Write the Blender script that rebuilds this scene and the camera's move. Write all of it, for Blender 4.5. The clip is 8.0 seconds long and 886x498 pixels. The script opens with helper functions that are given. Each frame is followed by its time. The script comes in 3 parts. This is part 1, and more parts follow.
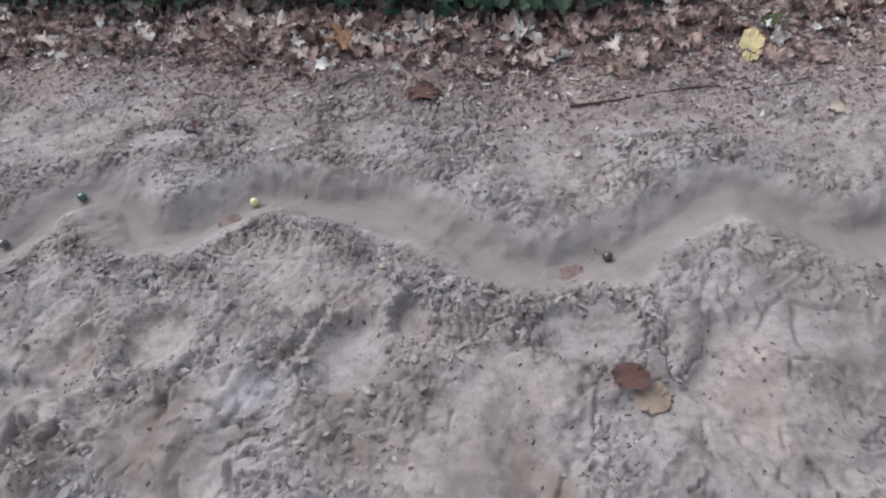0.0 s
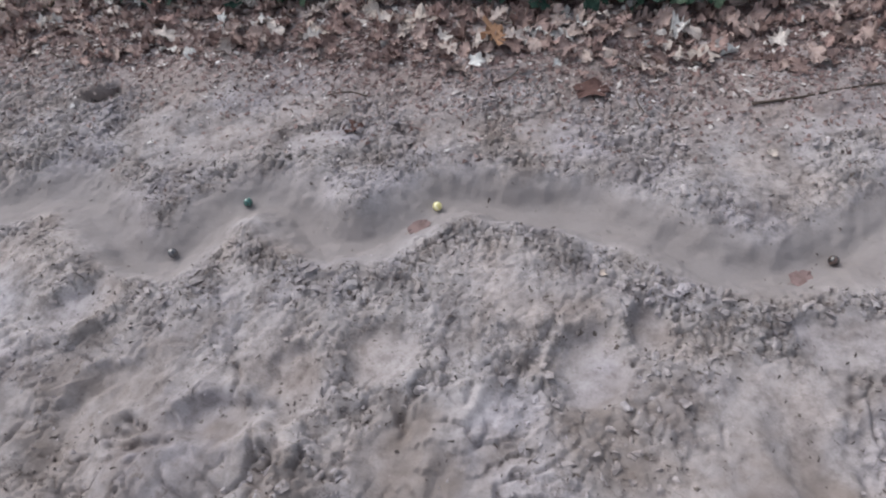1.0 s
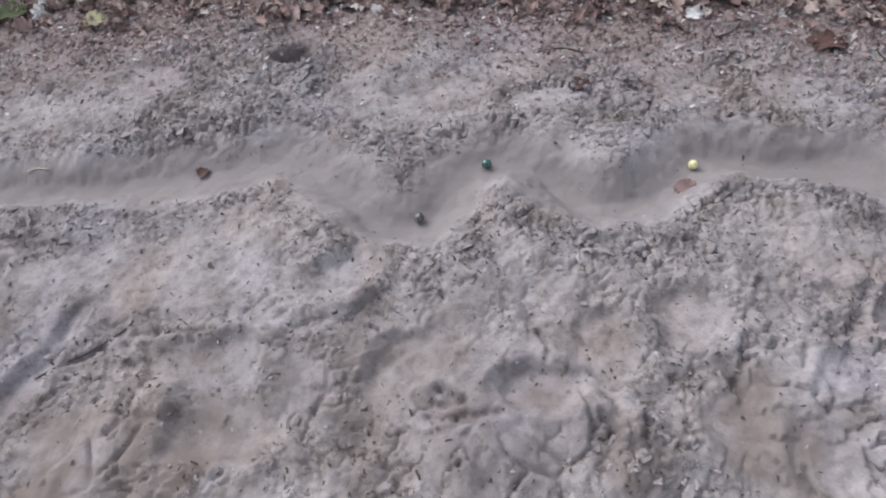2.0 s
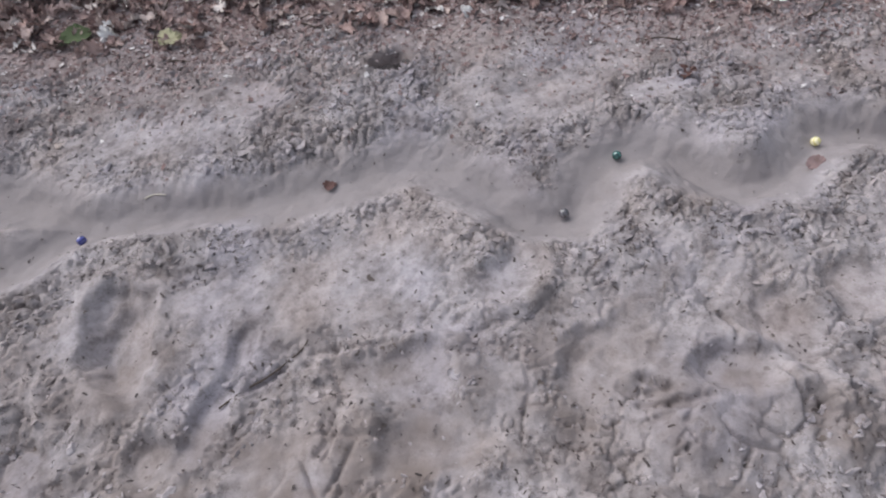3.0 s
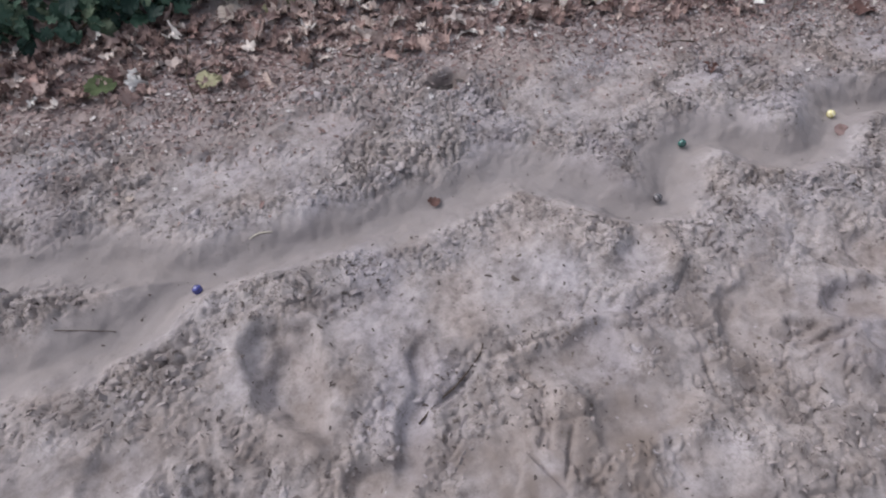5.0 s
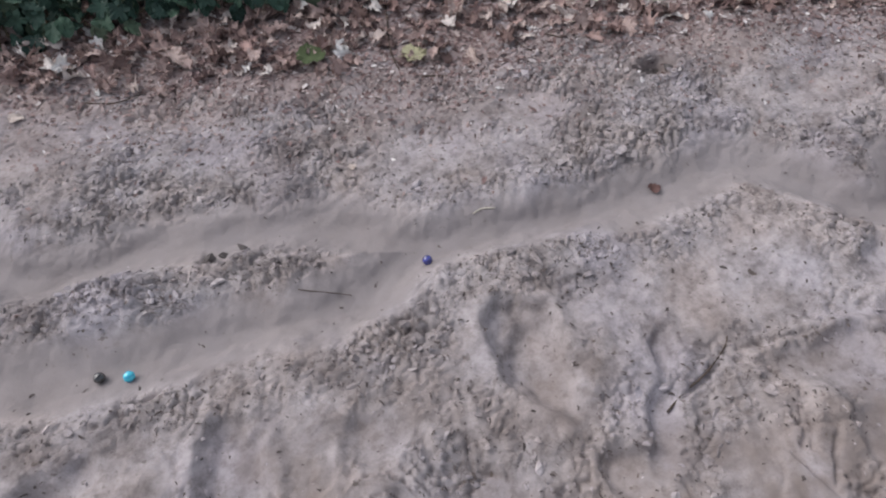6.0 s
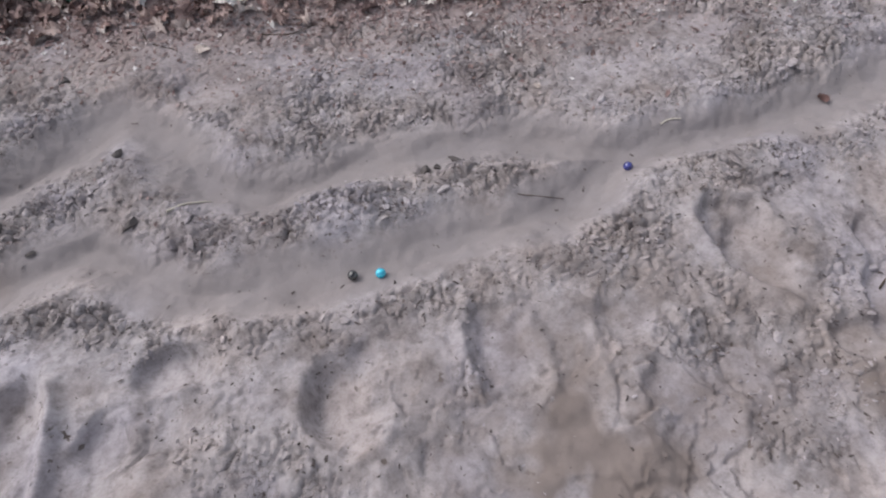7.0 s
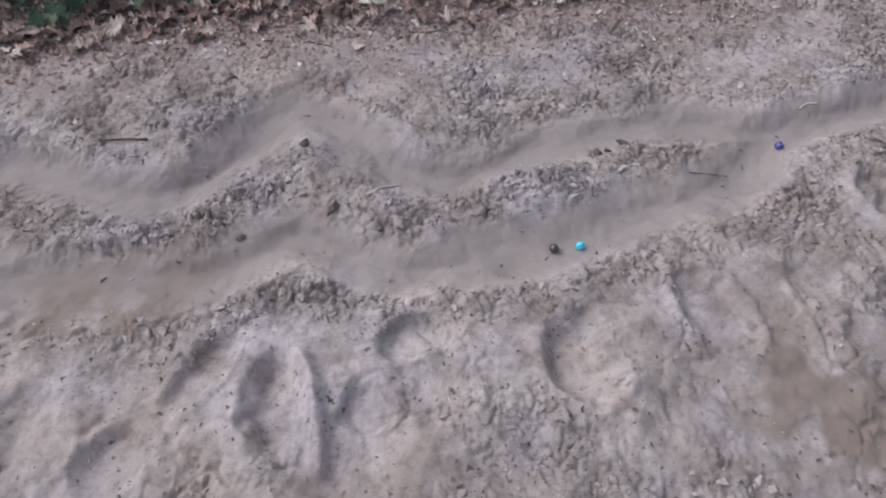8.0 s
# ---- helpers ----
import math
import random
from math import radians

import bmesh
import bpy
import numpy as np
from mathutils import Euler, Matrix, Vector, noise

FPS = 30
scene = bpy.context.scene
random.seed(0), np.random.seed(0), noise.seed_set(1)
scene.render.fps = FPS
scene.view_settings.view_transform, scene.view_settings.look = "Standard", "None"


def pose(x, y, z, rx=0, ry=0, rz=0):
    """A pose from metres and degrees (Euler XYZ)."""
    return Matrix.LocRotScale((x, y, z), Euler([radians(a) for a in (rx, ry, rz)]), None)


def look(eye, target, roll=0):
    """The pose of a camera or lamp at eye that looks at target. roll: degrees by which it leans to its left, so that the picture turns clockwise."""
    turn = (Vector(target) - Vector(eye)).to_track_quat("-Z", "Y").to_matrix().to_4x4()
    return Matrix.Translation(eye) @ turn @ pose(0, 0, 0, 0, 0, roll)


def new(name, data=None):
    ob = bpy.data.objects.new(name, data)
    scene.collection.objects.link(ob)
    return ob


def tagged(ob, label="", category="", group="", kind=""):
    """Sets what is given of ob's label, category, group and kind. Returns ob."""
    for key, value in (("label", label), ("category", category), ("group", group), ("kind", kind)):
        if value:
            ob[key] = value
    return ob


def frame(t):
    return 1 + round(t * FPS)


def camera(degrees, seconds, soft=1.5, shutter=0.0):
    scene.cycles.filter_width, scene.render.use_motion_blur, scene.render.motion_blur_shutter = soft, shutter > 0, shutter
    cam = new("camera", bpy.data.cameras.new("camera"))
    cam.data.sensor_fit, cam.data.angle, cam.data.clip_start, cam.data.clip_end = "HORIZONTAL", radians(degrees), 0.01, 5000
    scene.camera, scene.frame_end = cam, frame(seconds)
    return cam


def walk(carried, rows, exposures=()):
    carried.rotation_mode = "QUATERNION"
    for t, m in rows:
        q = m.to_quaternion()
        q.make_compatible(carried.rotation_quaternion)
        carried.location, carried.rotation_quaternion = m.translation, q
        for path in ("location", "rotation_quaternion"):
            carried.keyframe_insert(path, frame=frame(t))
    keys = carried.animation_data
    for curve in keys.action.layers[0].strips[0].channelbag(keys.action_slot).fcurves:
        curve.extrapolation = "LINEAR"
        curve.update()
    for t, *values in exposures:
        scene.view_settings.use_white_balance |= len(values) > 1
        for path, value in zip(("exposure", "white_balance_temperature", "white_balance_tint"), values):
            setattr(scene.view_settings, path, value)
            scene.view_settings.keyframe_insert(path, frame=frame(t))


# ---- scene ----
cam = camera(69.0, 8.0, soft=2.1)
PATH = [
    (0, (0.074, 0.159, 0.664), (-0.107, 1.414, -0.882), -8.7),
    (0.5, (-0.066, 0.149, 0.677), (-0.199, 1.409, -0.87), -6.3),
    (0.7, (-0.13, 0.171, 0.667), (-0.262, 1.427, -0.883), -7.5),
    (1, (-0.232, 0.195, 0.674), (-0.353, 1.43, -0.895), -7.3),
    (1.5, (-0.421, 0.181, 0.654), (-0.527, 1.411, -0.919), -7.7),
    (1.8, (-0.527, 0.182, 0.662), (-0.63, 1.375, -0.94), -6.4),
    (2, (-0.597, 0.209, 0.656), (-0.698, 1.389, -0.956), -7.6),
    (2.2, (-0.657, 0.237, 0.66), (-0.744, 1.41, -0.957), -8.7),
    (3.3, (-0.902, 0.226, 0.698), (-0.814, 1.368, -0.941), -6.0),
    (3.5, (-0.927, 0.236, 0.704), (-0.795, 1.366, -0.941), -6.1),
    (3.8, (-0.973, 0.266, 0.702), (-0.768, 1.428, -0.913), -9.0),
    (4, (-1.003, 0.276, 0.703), (-0.756, 1.434, -0.909), -7.0),
    (4.2, (-1.04, 0.285, 0.708), (-0.746, 1.426, -0.907), -6.0),
    (5.3, (-1.274, 0.25, 0.702), (-0.813, 1.397, -0.87), 1.0),
    (5.5, (-1.315, 0.281, 0.698), (-0.942, 1.445, -0.885), -1.2),
    (5.8, (-1.381, 0.317, 0.699), (-1.096, 1.499, -0.889), -2.3),
    (6, (-1.434, 0.325, 0.701), (-1.172, 1.488, -0.904), -2.5),
    (6.5, (-1.596, 0.295, 0.706), (-1.313, 1.458, -0.897), -3.6),
    (7, (-1.76, 0.299, 0.714), (-1.492, 1.379, -0.948), -3.0),
    (7.2, (-1.837, 0.323, 0.725), (-1.562, 1.441, -0.91), -6.4),
    (7.5, (-1.917, 0.337, 0.74), (-1.646, 1.424, -0.916), -4.6),
    (8, (-2.092, 0.323, 0.741), (-1.712, 1.402, -0.9), 0.0),
]
walk(cam, [(t, look(eye, target, roll)) for t, eye, target, roll in PATH], [(0, 0.24, 6350, 9), (2, 0.26, 6280, 11), (4, 0.22, 6310, 13), (5.3, 0.18, 6410, 13.4), (8, 0.17, 6420, 13.2)])

# ---- sky and light: overcast, brighter from the far left ----
world = bpy.data.worlds.new("world")
scene.world = world
world.use_nodes = True
sky = world.node_tree.nodes.new("ShaderNodeTexSky")
sky.sky_type = "NISHITA"
sky.sun_disc = False
sky.sun_elevation, sky.sun_rotation = radians(48), radians(310)
sky.air_density, sky.dust_density = 1.0, 3.0
back = world.node_tree.nodes["Background"]
back.inputs[1].default_value = 0.15
cloud = world.node_tree.nodes.new("ShaderNodeHueSaturation")
cloud.inputs["Saturation"].default_value = 0.38
world.node_tree.links.new(sky.outputs[0], cloud.inputs["Color"])
world.node_tree.links.new(cloud.outputs[0], back.inputs[0])
sun = new("sun", bpy.data.lights.new("sun", "SUN"))
sun.data.energy, sun.data.angle, sun.data.color = 1.0, radians(60), (1.0, 0.975, 0.965)
sun.matrix_world = look((-3.0, 2.6, 4.4), (0, 0, 0))


# ---- materials ----
class Nodes:
    """A small helper to write node materials."""

    def __init__(self, name):
        self.mat = bpy.data.materials.new(name)
        self.mat.use_nodes = True
        self.tree = self.mat.node_tree
        self.bsdf = self.tree.nodes["Principled BSDF"]

    def add(self, kind, **inputs):
        n = self.tree.nodes.new("ShaderNode" + kind)
        for k, v in inputs.items():
            self.put(n.inputs[k.replace("_", " ")], v)
        return n

    def put(self, socket, v):
        if isinstance(v, bpy.types.NodeSocket):
            self.tree.links.new(v, socket)
        else:
            socket.default_value = v

    def place(self):
        return self.add("NewGeometry").outputs["Position"]

    def local(self):
        return self.add("TexCoord").outputs["Object"]

    def noise(self, scale, detail=4.0, rough=0.55, vector=None):
        n = self.add("TexNoise", Scale=scale, Detail=detail, Roughness=rough)
        self.put(n.inputs["Vector"], vector if vector else self.place())
        return n.outputs["Fac"]

    def ramp(self, fac, *stops):
        n = self.add("ValToRGB")
        el = n.color_ramp.elements
        while len(el) < len(stops):
            el.new(0.5)
        for e, (p, c) in zip(el, stops):
            e.position = p
            e.color = (*c, 1) if not isinstance(c, float) else (c, c, c, 1)
        self.put(n.inputs[0], fac)
        return n.outputs[0]

    def mix(self, fac, a, b, mode="MIX"):
        n = self.tree.nodes.new("ShaderNodeMix")
        n.data_type, n.blend_type = "RGBA", mode
        for socket, v in ((n.inputs[0], fac), (n.inputs[6], a), (n.inputs[7], b)):
            if isinstance(v, tuple):
                v = (*v, 1)
            self.put(socket, v)
        return n.outputs[2]

    def sums(self, op, a, b):
        n = self.tree.nodes.new("ShaderNodeMath")
        n.operation = op
        self.put(n.inputs[0], a)
        self.put(n.inputs[1], b)
        return n.outputs[0]

    def attr(self, name):
        n = self.tree.nodes.new("ShaderNodeAttribute")
        n.attribute_name = name
        return n.outputs["Fac"]

    def bump(self, height, strength, distance):
        n = self.add("Bump", Strength=strength, Distance=distance, Height=height)
        self.put(self.bsdf.inputs["Normal"], n.outputs[0])

    def done(self, color, rough=0.9, spec=0.2):
        self.put(self.bsdf.inputs["Base Color"], color)
        self.put(self.bsdf.inputs["Roughness"], rough)
        self.put(self.bsdf.inputs["Specular IOR Level"], spec)
        return self.mat


def sand_material(name, clods=False):
    n = Nodes(name)
    broad = n.ramp(n.noise(5.0, 3.0), (0.32, (0.322, 0.288, 0.284)), (0.5, (0.374, 0.343, 0.346)), (0.68, (0.400, 0.371, 0.378)))
    patch = n.ramp(n.noise(17.0, 4.0, 0.6), (0.36, (0.70, 0.685, 0.675)), (0.52, (1.0, 1.0, 1.0)), (0.66, (1.10, 1.10, 1.10)))
    c = n.mix(1.0, broad, patch, "MULTIPLY")
    mottle = n.ramp(n.noise(75.0, 4.0, 0.65), (0.34, (0.74, 0.73, 0.72)), (0.5, (1.0, 1.0, 1.0)), (0.68, (1.12, 1.12, 1.12)))
    c = n.mix(1.0 if clods else n.ramp(n.attr("rolled"), (0.0, 1.0), (1.0, 0.3)), c, mottle, "MULTIPLY")
    tint = n.ramp(n.noise(7.5, 2.0), (0.33, (1.035, 0.995, 0.955)), (0.5, (1.0, 1.0, 1.0)), (0.66, (0.975, 0.985, 1.035)))
    c = n.mix(1.0, c, tint, "MULTIPLY")
    grain = n.ramp(n.noise(240.0, 3.0, 0.7), (0.3, (0.80, 0.79, 0.78)), (0.5, (1.0, 1.0, 1.0)), (0.72, (1.12, 1.11, 1.10)))
    c = n.mix(0.5, c, grain, "MULTIPLY")
    if clods:
        r = n.add("NewGeometry").outputs["Random Per Island"]
        each = n.ramp(r, (0.0, (0.74, 0.72, 0.71)), (0.12, (0.95, 0.94, 0.93)), (0.7, (1.02, 1.02, 1.02)), (1.0, (1.12, 1.12, 1.12)))
        c = n.mix(1.0, c, each, "MULTIPLY")
    else:
        c = n.mix(n.ramp(n.attr("rough"), (0.1, 0.0), (0.75, 0.9)), c, (0.87, 0.875, 0.865), "MULTIPLY")
        # shade of the fine cracks between the crumbs, painted as thin dark lines
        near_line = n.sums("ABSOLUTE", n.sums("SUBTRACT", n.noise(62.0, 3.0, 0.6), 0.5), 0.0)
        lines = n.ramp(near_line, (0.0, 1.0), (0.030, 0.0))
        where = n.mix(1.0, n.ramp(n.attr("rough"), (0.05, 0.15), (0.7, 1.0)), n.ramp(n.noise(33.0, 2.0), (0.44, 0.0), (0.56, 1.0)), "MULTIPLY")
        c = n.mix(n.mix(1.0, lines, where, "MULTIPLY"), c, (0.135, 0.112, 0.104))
        # dark grains and humus crumbs lying in the sand
        specks = n.ramp(n.noise(95.0, 2.0, 0.5), (0.29, 1.0), (0.35, 0.0))
        specks = n.mix(1.0, specks, n.ramp(n.noise(9.0, 2.0), (0.42, 0.0), (0.58, 1.0)), "MULTIPLY")
        c = n.mix(specks, c, (0.120, 0.100, 0.090))
        c = n.mix(n.sums("MULTIPLY", n.attr("rolled"), 0.85), c, n.mix(n.noise(14.0, 3.0), (0.238, 0.214, 0.210), (0.302, 0.275, 0.274)))
        # mixed towards darker brown: the mud basin and the other darkened patches
        c = n.mix(n.sums("MULTIPLY", n.attr("damp_dark"), 0.92), c, n.mix(n.noise(28.0), (0.170, 0.138, 0.122), (0.255, 0.214, 0.194)))
        soil = n.mix(n.noise(60.0, 5.0, 0.7), (0.190, 0.142, 0.132), (0.410, 0.335, 0.318))
        c = n.mix(n.attr("humus"), c, soil)
    fine = n.sums("ADD", n.noise(420.0, 2.0, 0.6), n.sums("MULTIPLY", n.noise(110.0, 3.0, 0.6), 1.6))
    n.bump(fine, 0.32, 0.0020)
    return n.done(c, 0.93, 0.12)


def leaf_material(name, stops, shared=False, rough=0.75):
    n = Nodes(name)
    r = n.add("NewGeometry").outputs["Random Per Island"] if shared else n.add("ObjectInfo").outputs["Random"]
    base = n.ramp(r, *stops)
    blotch = n.ramp(n.noise(70.0, 4.0, 0.65), (0.3, (0.62, 0.58, 0.55)), (0.55, (1.0, 1.0, 1.0)), (0.75, (1.2, 1.17, 1.1)))
    c = n.mix(0.85, base, blotch, "MULTIPLY")
    n.bump(n.noise(160.0, 3.0), 0.4, 0.002)
    return n.done(c, rough, 0.15)


DRY = ((0.0, (0.182, 0.125, 0.112)), (0.2, (0.314, 0.229, 0.212)), (0.40, (0.440, 0.347, 0.319)), (0.58, (0.369, 0.260, 0.238)),
       (0.78, (0.501, 0.413, 0.376)), (0.93, (0.616, 0.561, 0.528)), (1.0, (0.750, 0.750, 0.737)))
DULL = ((0.0, (0.110, 0.080, 0.076)), (0.3, (0.220, 0.150, 0.142)), (0.60, (0.335, 0.248, 0.236)), (0.84, (0.405, 0.340, 0.328)), (0.95, (0.54, 0.50, 0.49)), (1.0, (0.74, 0.72, 0.71)))
GREEN = ((0.0, (0.028, 0.054, 0.044)), (0.4, (0.040, 0.080, 0.060)), (0.75, (0.060, 0.110, 0.074)), (1.0, (0.125, 0.160, 0.105)))
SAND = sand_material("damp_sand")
CRUMB = sand_material("sand_crumb", True)
LEAF_DRY = leaf_material("dry_leaf", DRY)
LEAF_DRY_MANY = leaf_material("dry_leaf_litter", DRY, True)
LEAF_BITS = leaf_material("leaf_bits", DULL, True)
LEAF_IVY = leaf_material("ivy_leaf", GREEN, False, 0.42)
LEAF_IVY_MANY = leaf_material("ivy_foliage", GREEN, True, 0.42)
LEAF_YELLOW = leaf_material("yellow_leaf", ((0.0, (0.66, 0.56, 0.30)), (1.0, (0.70, 0.60, 0.35))))
LEAF_LIME = leaf_material("lime_leaf", ((0.0, (0.36, 0.35, 0.22)), (1.0, (0.40, 0.385, 0.25))))
LEAF_MOSS = leaf_material("green_leaf", ((0.0, (0.078, 0.105, 0.050)), (1.0, (0.090, 0.120, 0.058))))
LEAF_PALE = leaf_material("pale_leaf", ((0.0, (0.47, 0.39, 0.34)), (1.0, (0.57, 0.50, 0.45))))
LEAF_SAND = leaf_material("sandy_leaf", ((0.0, (0.30, 0.235, 0.19)), (1.0, (0.34, 0.27, 0.22))))
LEAF_RED = leaf_material("red_leaf", ((0.0, (0.255, 0.182, 0.174)), (1.0, (0.275, 0.196, 0.188))))
LEAF_RUST = leaf_material("rust_leaf", ((0.0, (0.120, 0.070, 0.062)), (1.0, (0.155, 0.092, 0.082))))


def bark_material(name, dark, light):
    n = Nodes(name)
    c = n.mix(n.noise(140.0, 4.0, 0.7), dark, light)
    n.bump(n.noise(260.0, 3.0), 0.6, 0.002)
    return n.done(c, 0.85, 0.2)


BARK = bark_material("dark_bark", (0.045, 0.034, 0.028), (0.130, 0.100, 0.080))
PEELED = bark_material("peeled_wood", (0.40, 0.36, 0.30), (0.62, 0.58, 0.50))
SLIVER = bark_material("weathered_bark", (0.050, 0.042, 0.039), (0.170, 0.142, 0.134))
STEM = bark_material("ivy_stem", (0.060, 0.045, 0.028), (0.140, 0.110, 0.070))


def glass_material(name, one, two):
    n = Nodes(name)
    wave = n.tree.nodes.new("ShaderNodeTexWave")
    n.put(wave.inputs["Vector"], n.local())
    n.put(wave.inputs["Scale"], 55.0)
    n.put(wave.inputs["Distortion"], 5.0)
    n.put(wave.inputs["Detail Scale"], 1.2)
    c = n.ramp(wave.outputs["Fac"], (0.25, one), (0.75, two))
    n.put(n.bsdf.inputs["Coat Weight"], 1.0)
    n.put(n.bsdf.inputs["Coat Roughness"], 0.02)
    return n.done(c, 0.12, 0.6)


DARK_SOIL = bark_material("dark_soil", (0.060, 0.053, 0.051), (0.150, 0.134, 0.130))


# ---- the lie of the ground ----
def lattice(ix, iy, seed):
    h = (ix * 374761393 + iy * 668265263 + seed * 974634539) & 0xFFFFFFFF
    h = ((h ^ (h >> 13)) * 1274126177) & 0xFFFFFFFF
    return ((h ^ (h >> 16)) & 0xFFFF) / 65535.0


def value_noise(x, y, size, seed):
    """Smooth noise from -1 to 1 with features of that size."""
    u, v = x / size, y / size
    iu, iv = np.floor(u).astype(np.int64), np.floor(v).astype(np.int64)
    fu, fv = u - iu, v - iv
    fu, fv = fu * fu * fu * (fu * (fu * 6 - 15) + 10), fv * fv * fv * (fv * (fv * 6 - 15) + 10)
    a, b = lattice(iu, iv, seed), lattice(iu + 1, iv, seed)
    c, d = lattice(iu, iv + 1, seed), lattice(iu + 1, iv + 1, seed)
    return 2 * ((a * (1 - fu) + b * fu) * (1 - fv) + (c * (1 - fu) + d * fu) * fv) - 1


def fractal(x, y, size, seed, octaves=3, gain=0.5):
    total, amp = 0.0, 1.0
    for k in range(octaves):
        ca, sa = math.cos(0.7 * k + seed), math.sin(0.7 * k + seed)
        total = total + amp * value_noise(ca * x - sa * y, sa * x + ca * y, size / 2 ** k, seed + 17 * k)
        amp *= gain
    return total


def cells(x, y, size, seed):
    """Distances to the nearest and the second nearest seed of an uneven grid of that size, and the nearest one's lot from 0 to 1."""
    u, v = x / size, y / size
    iu, iv = np.floor(u).astype(np.int64), np.floor(v).astype(np.int64)
    first, second, lot = np.full(x.shape, 9.0), np.full(x.shape, 9.0), np.zeros(x.shape)
    for i in (-1, 0, 1):
        for j in (-1, 0, 1):
            a, b = iu + i, iv + j
            d = np.hypot(a + lattice(a, b, seed) - u, b + lattice(a, b, seed + 5) - v)
            second = np.minimum(second, np.maximum(first, d))
            lot = np.where(d < first, lattice(a, b, seed + 9), lot)
            first = np.minimum(first, d)
    return first * size, second * size, lot


def step(lo, hi, v):
    t = np.clip((v - lo) / (hi - lo), 0, 1)
    return t * t * (3 - 2 * t)


def spline(points, n=6):
    """A smooth line through the points."""
    p = np.array([points[0], *points, points[-1]], float)
    out = []
    for k in range(1, len(p) - 2):
        for s in np.linspace(0, 1, n, endpoint=False):
            a, b, c, d = p[k - 1], p[k], p[k + 1], p[k + 2]
            out.append(0.5 * (2 * b + (c - a) * s + (2 * a - 5 * b + 4 * c - d) * s * s + (3 * b - a - 3 * c + d) * s ** 3))
    out.append(p[-2])
    return np.array(out)


def off_line(x, y, line, reach=0.2):
    """Distance to the line, for points within reach of it."""
    best = np.full(x.shape, reach * reach)
    for k in range(0, len(line) - 1, 12):
        run = line[k:k + 13]
        lo, hi = run.min(0) - reach, run.max(0) + reach
        sel = np.nonzero((x > lo[0]) & (x < hi[0]) & (y > lo[1]) & (y < hi[1]))[0]
        if not len(sel):
            continue
        px, py, b = x[sel], y[sel], best[sel]
        for (ax, ay), (bx, by) in zip(run[:-1], run[1:]):
            dx, dy = bx - ax, by - ay
            t = np.clip(((px - ax) * dx + (py - ay) * dy) / (dx * dx + dy * dy + 1e-12), 0, 1)
            b = np.minimum(b, (px - ax - t * dx) ** 2 + (py - ay - t * dy) ** 2)
        best[sel] = b
    return np.sqrt(best)


# the winding run for the marbles: one channel that forks into two
RUN = spline([(1.067, 0.794), (0.767, 0.746), (0.600, 0.712), (0.514, 0.700), (0.457, 0.742), (0.401, 0.777), (0.330, 0.760), (0.271, 0.723), (0.215, 0.686),
              (0.126, 0.672), (0.053, 0.691), (-0.009, 0.734), (-0.092, 0.778), (-0.196, 0.810), (-0.276, 0.821), (-0.329, 0.785), (-0.389, 0.750), (-0.454, 0.767),
              (-0.501, 0.819), (-0.552, 0.843), (-0.612, 0.815), (-0.656, 0.758), (-0.711, 0.746), (-0.760, 0.787), (-0.809, 0.838), (-0.852, 0.877), (-0.938, 0.875),
              (-1.027, 0.854), (-1.108, 0.853), (-1.188, 0.853), (-1.265, 0.853), (-1.345, 0.858)])
UPPER = spline([(-1.345, 0.858), (-1.385, 0.888), (-1.425, 0.911), (-1.563, 0.946), (-1.732, 0.951), (-1.860, 0.940), (-1.937, 0.985), (-1.985, 1.080), (-2.046, 1.139),
                (-2.136, 1.109), (-2.203, 1.079), (-2.274, 1.052), (-2.355, 1.077), (-2.436, 1.134), (-2.510, 1.187), (-2.750, 1.190)])
LOWER = spline([(-1.345, 0.858), (-1.395, 0.824), (-1.453, 0.788), (-1.605, 0.782), (-1.748, 0.773), (-1.875, 0.781), (-1.977, 0.800), (-2.045, 0.852), (-2.099, 0.902),
                (-2.156, 0.903), (-2.230, 0.882), (-2.327, 0.908), (-2.422, 0.946), (-2.600, 0.985), (-2.750, 1.000)])
HOLLOWS, MOUNDS, RIDGES = [], [], []


def hollow(x, y, a, b, turn, depth):
    """A footprint or pressed hollow: half axes a and b, turned by degrees."""
    HOLLOWS.append((x, y, a, b, radians(turn), depth))


def mound(x, y, r, h):
    MOUNDS.append((x, y, r, h))


def ridge(h, w, *points):
    RIDGES.append((h if h > 0 else 0.72 * h, w, spline(points)))


hollow(0.323, 0.491, 0.052, 0.081, -14, 0.016)
hollow(-0.118, 0.538, 0.038, 0.062, -11, 0.022)
hollow(-0.041, 0.591, 0.021, 0.034, 3, 0.016)
hollow(0.092, 0.432, 0.047, 0.041, -3, 0.010)
hollow(-0.356, 0.569, 0.047, 0.039, 18, 0.010)
hollow(-0.465, 0.547, 0.042, 0.058, 0, 0.020)
hollow(-0.653, 0.546, 0.035, 0.037, 8, 0.012)
hollow(-0.344, 0.436, 0.036, 0.037, -8, 0.010)
hollow(-1.250, 0.640, 0.041, 0.078, 8, 0.036)
hollow(-0.537, 0.496, 0.046, 0.027, -6, 0.016)
hollow(-1.195, 0.495, 0.037, 0.026, -2, 0.022)
hollow(-1.098, 0.611, 0.016, 0.031, -4, 0.012)
hollow(-1.139, 0.531, 0.024, 0.042, -26, 0.020)
hollow(-0.947, 0.561, 0.050, 0.026, 9, 0.010)
hollow(-0.697, 0.519, 0.035, 0.045, -20, 0.012)
hollow(-0.874, 0.474, 0.054, 0.034, -14, 0.010)
hollow(-0.893, 0.532, 0.064, 0.039, -32, 0.008)
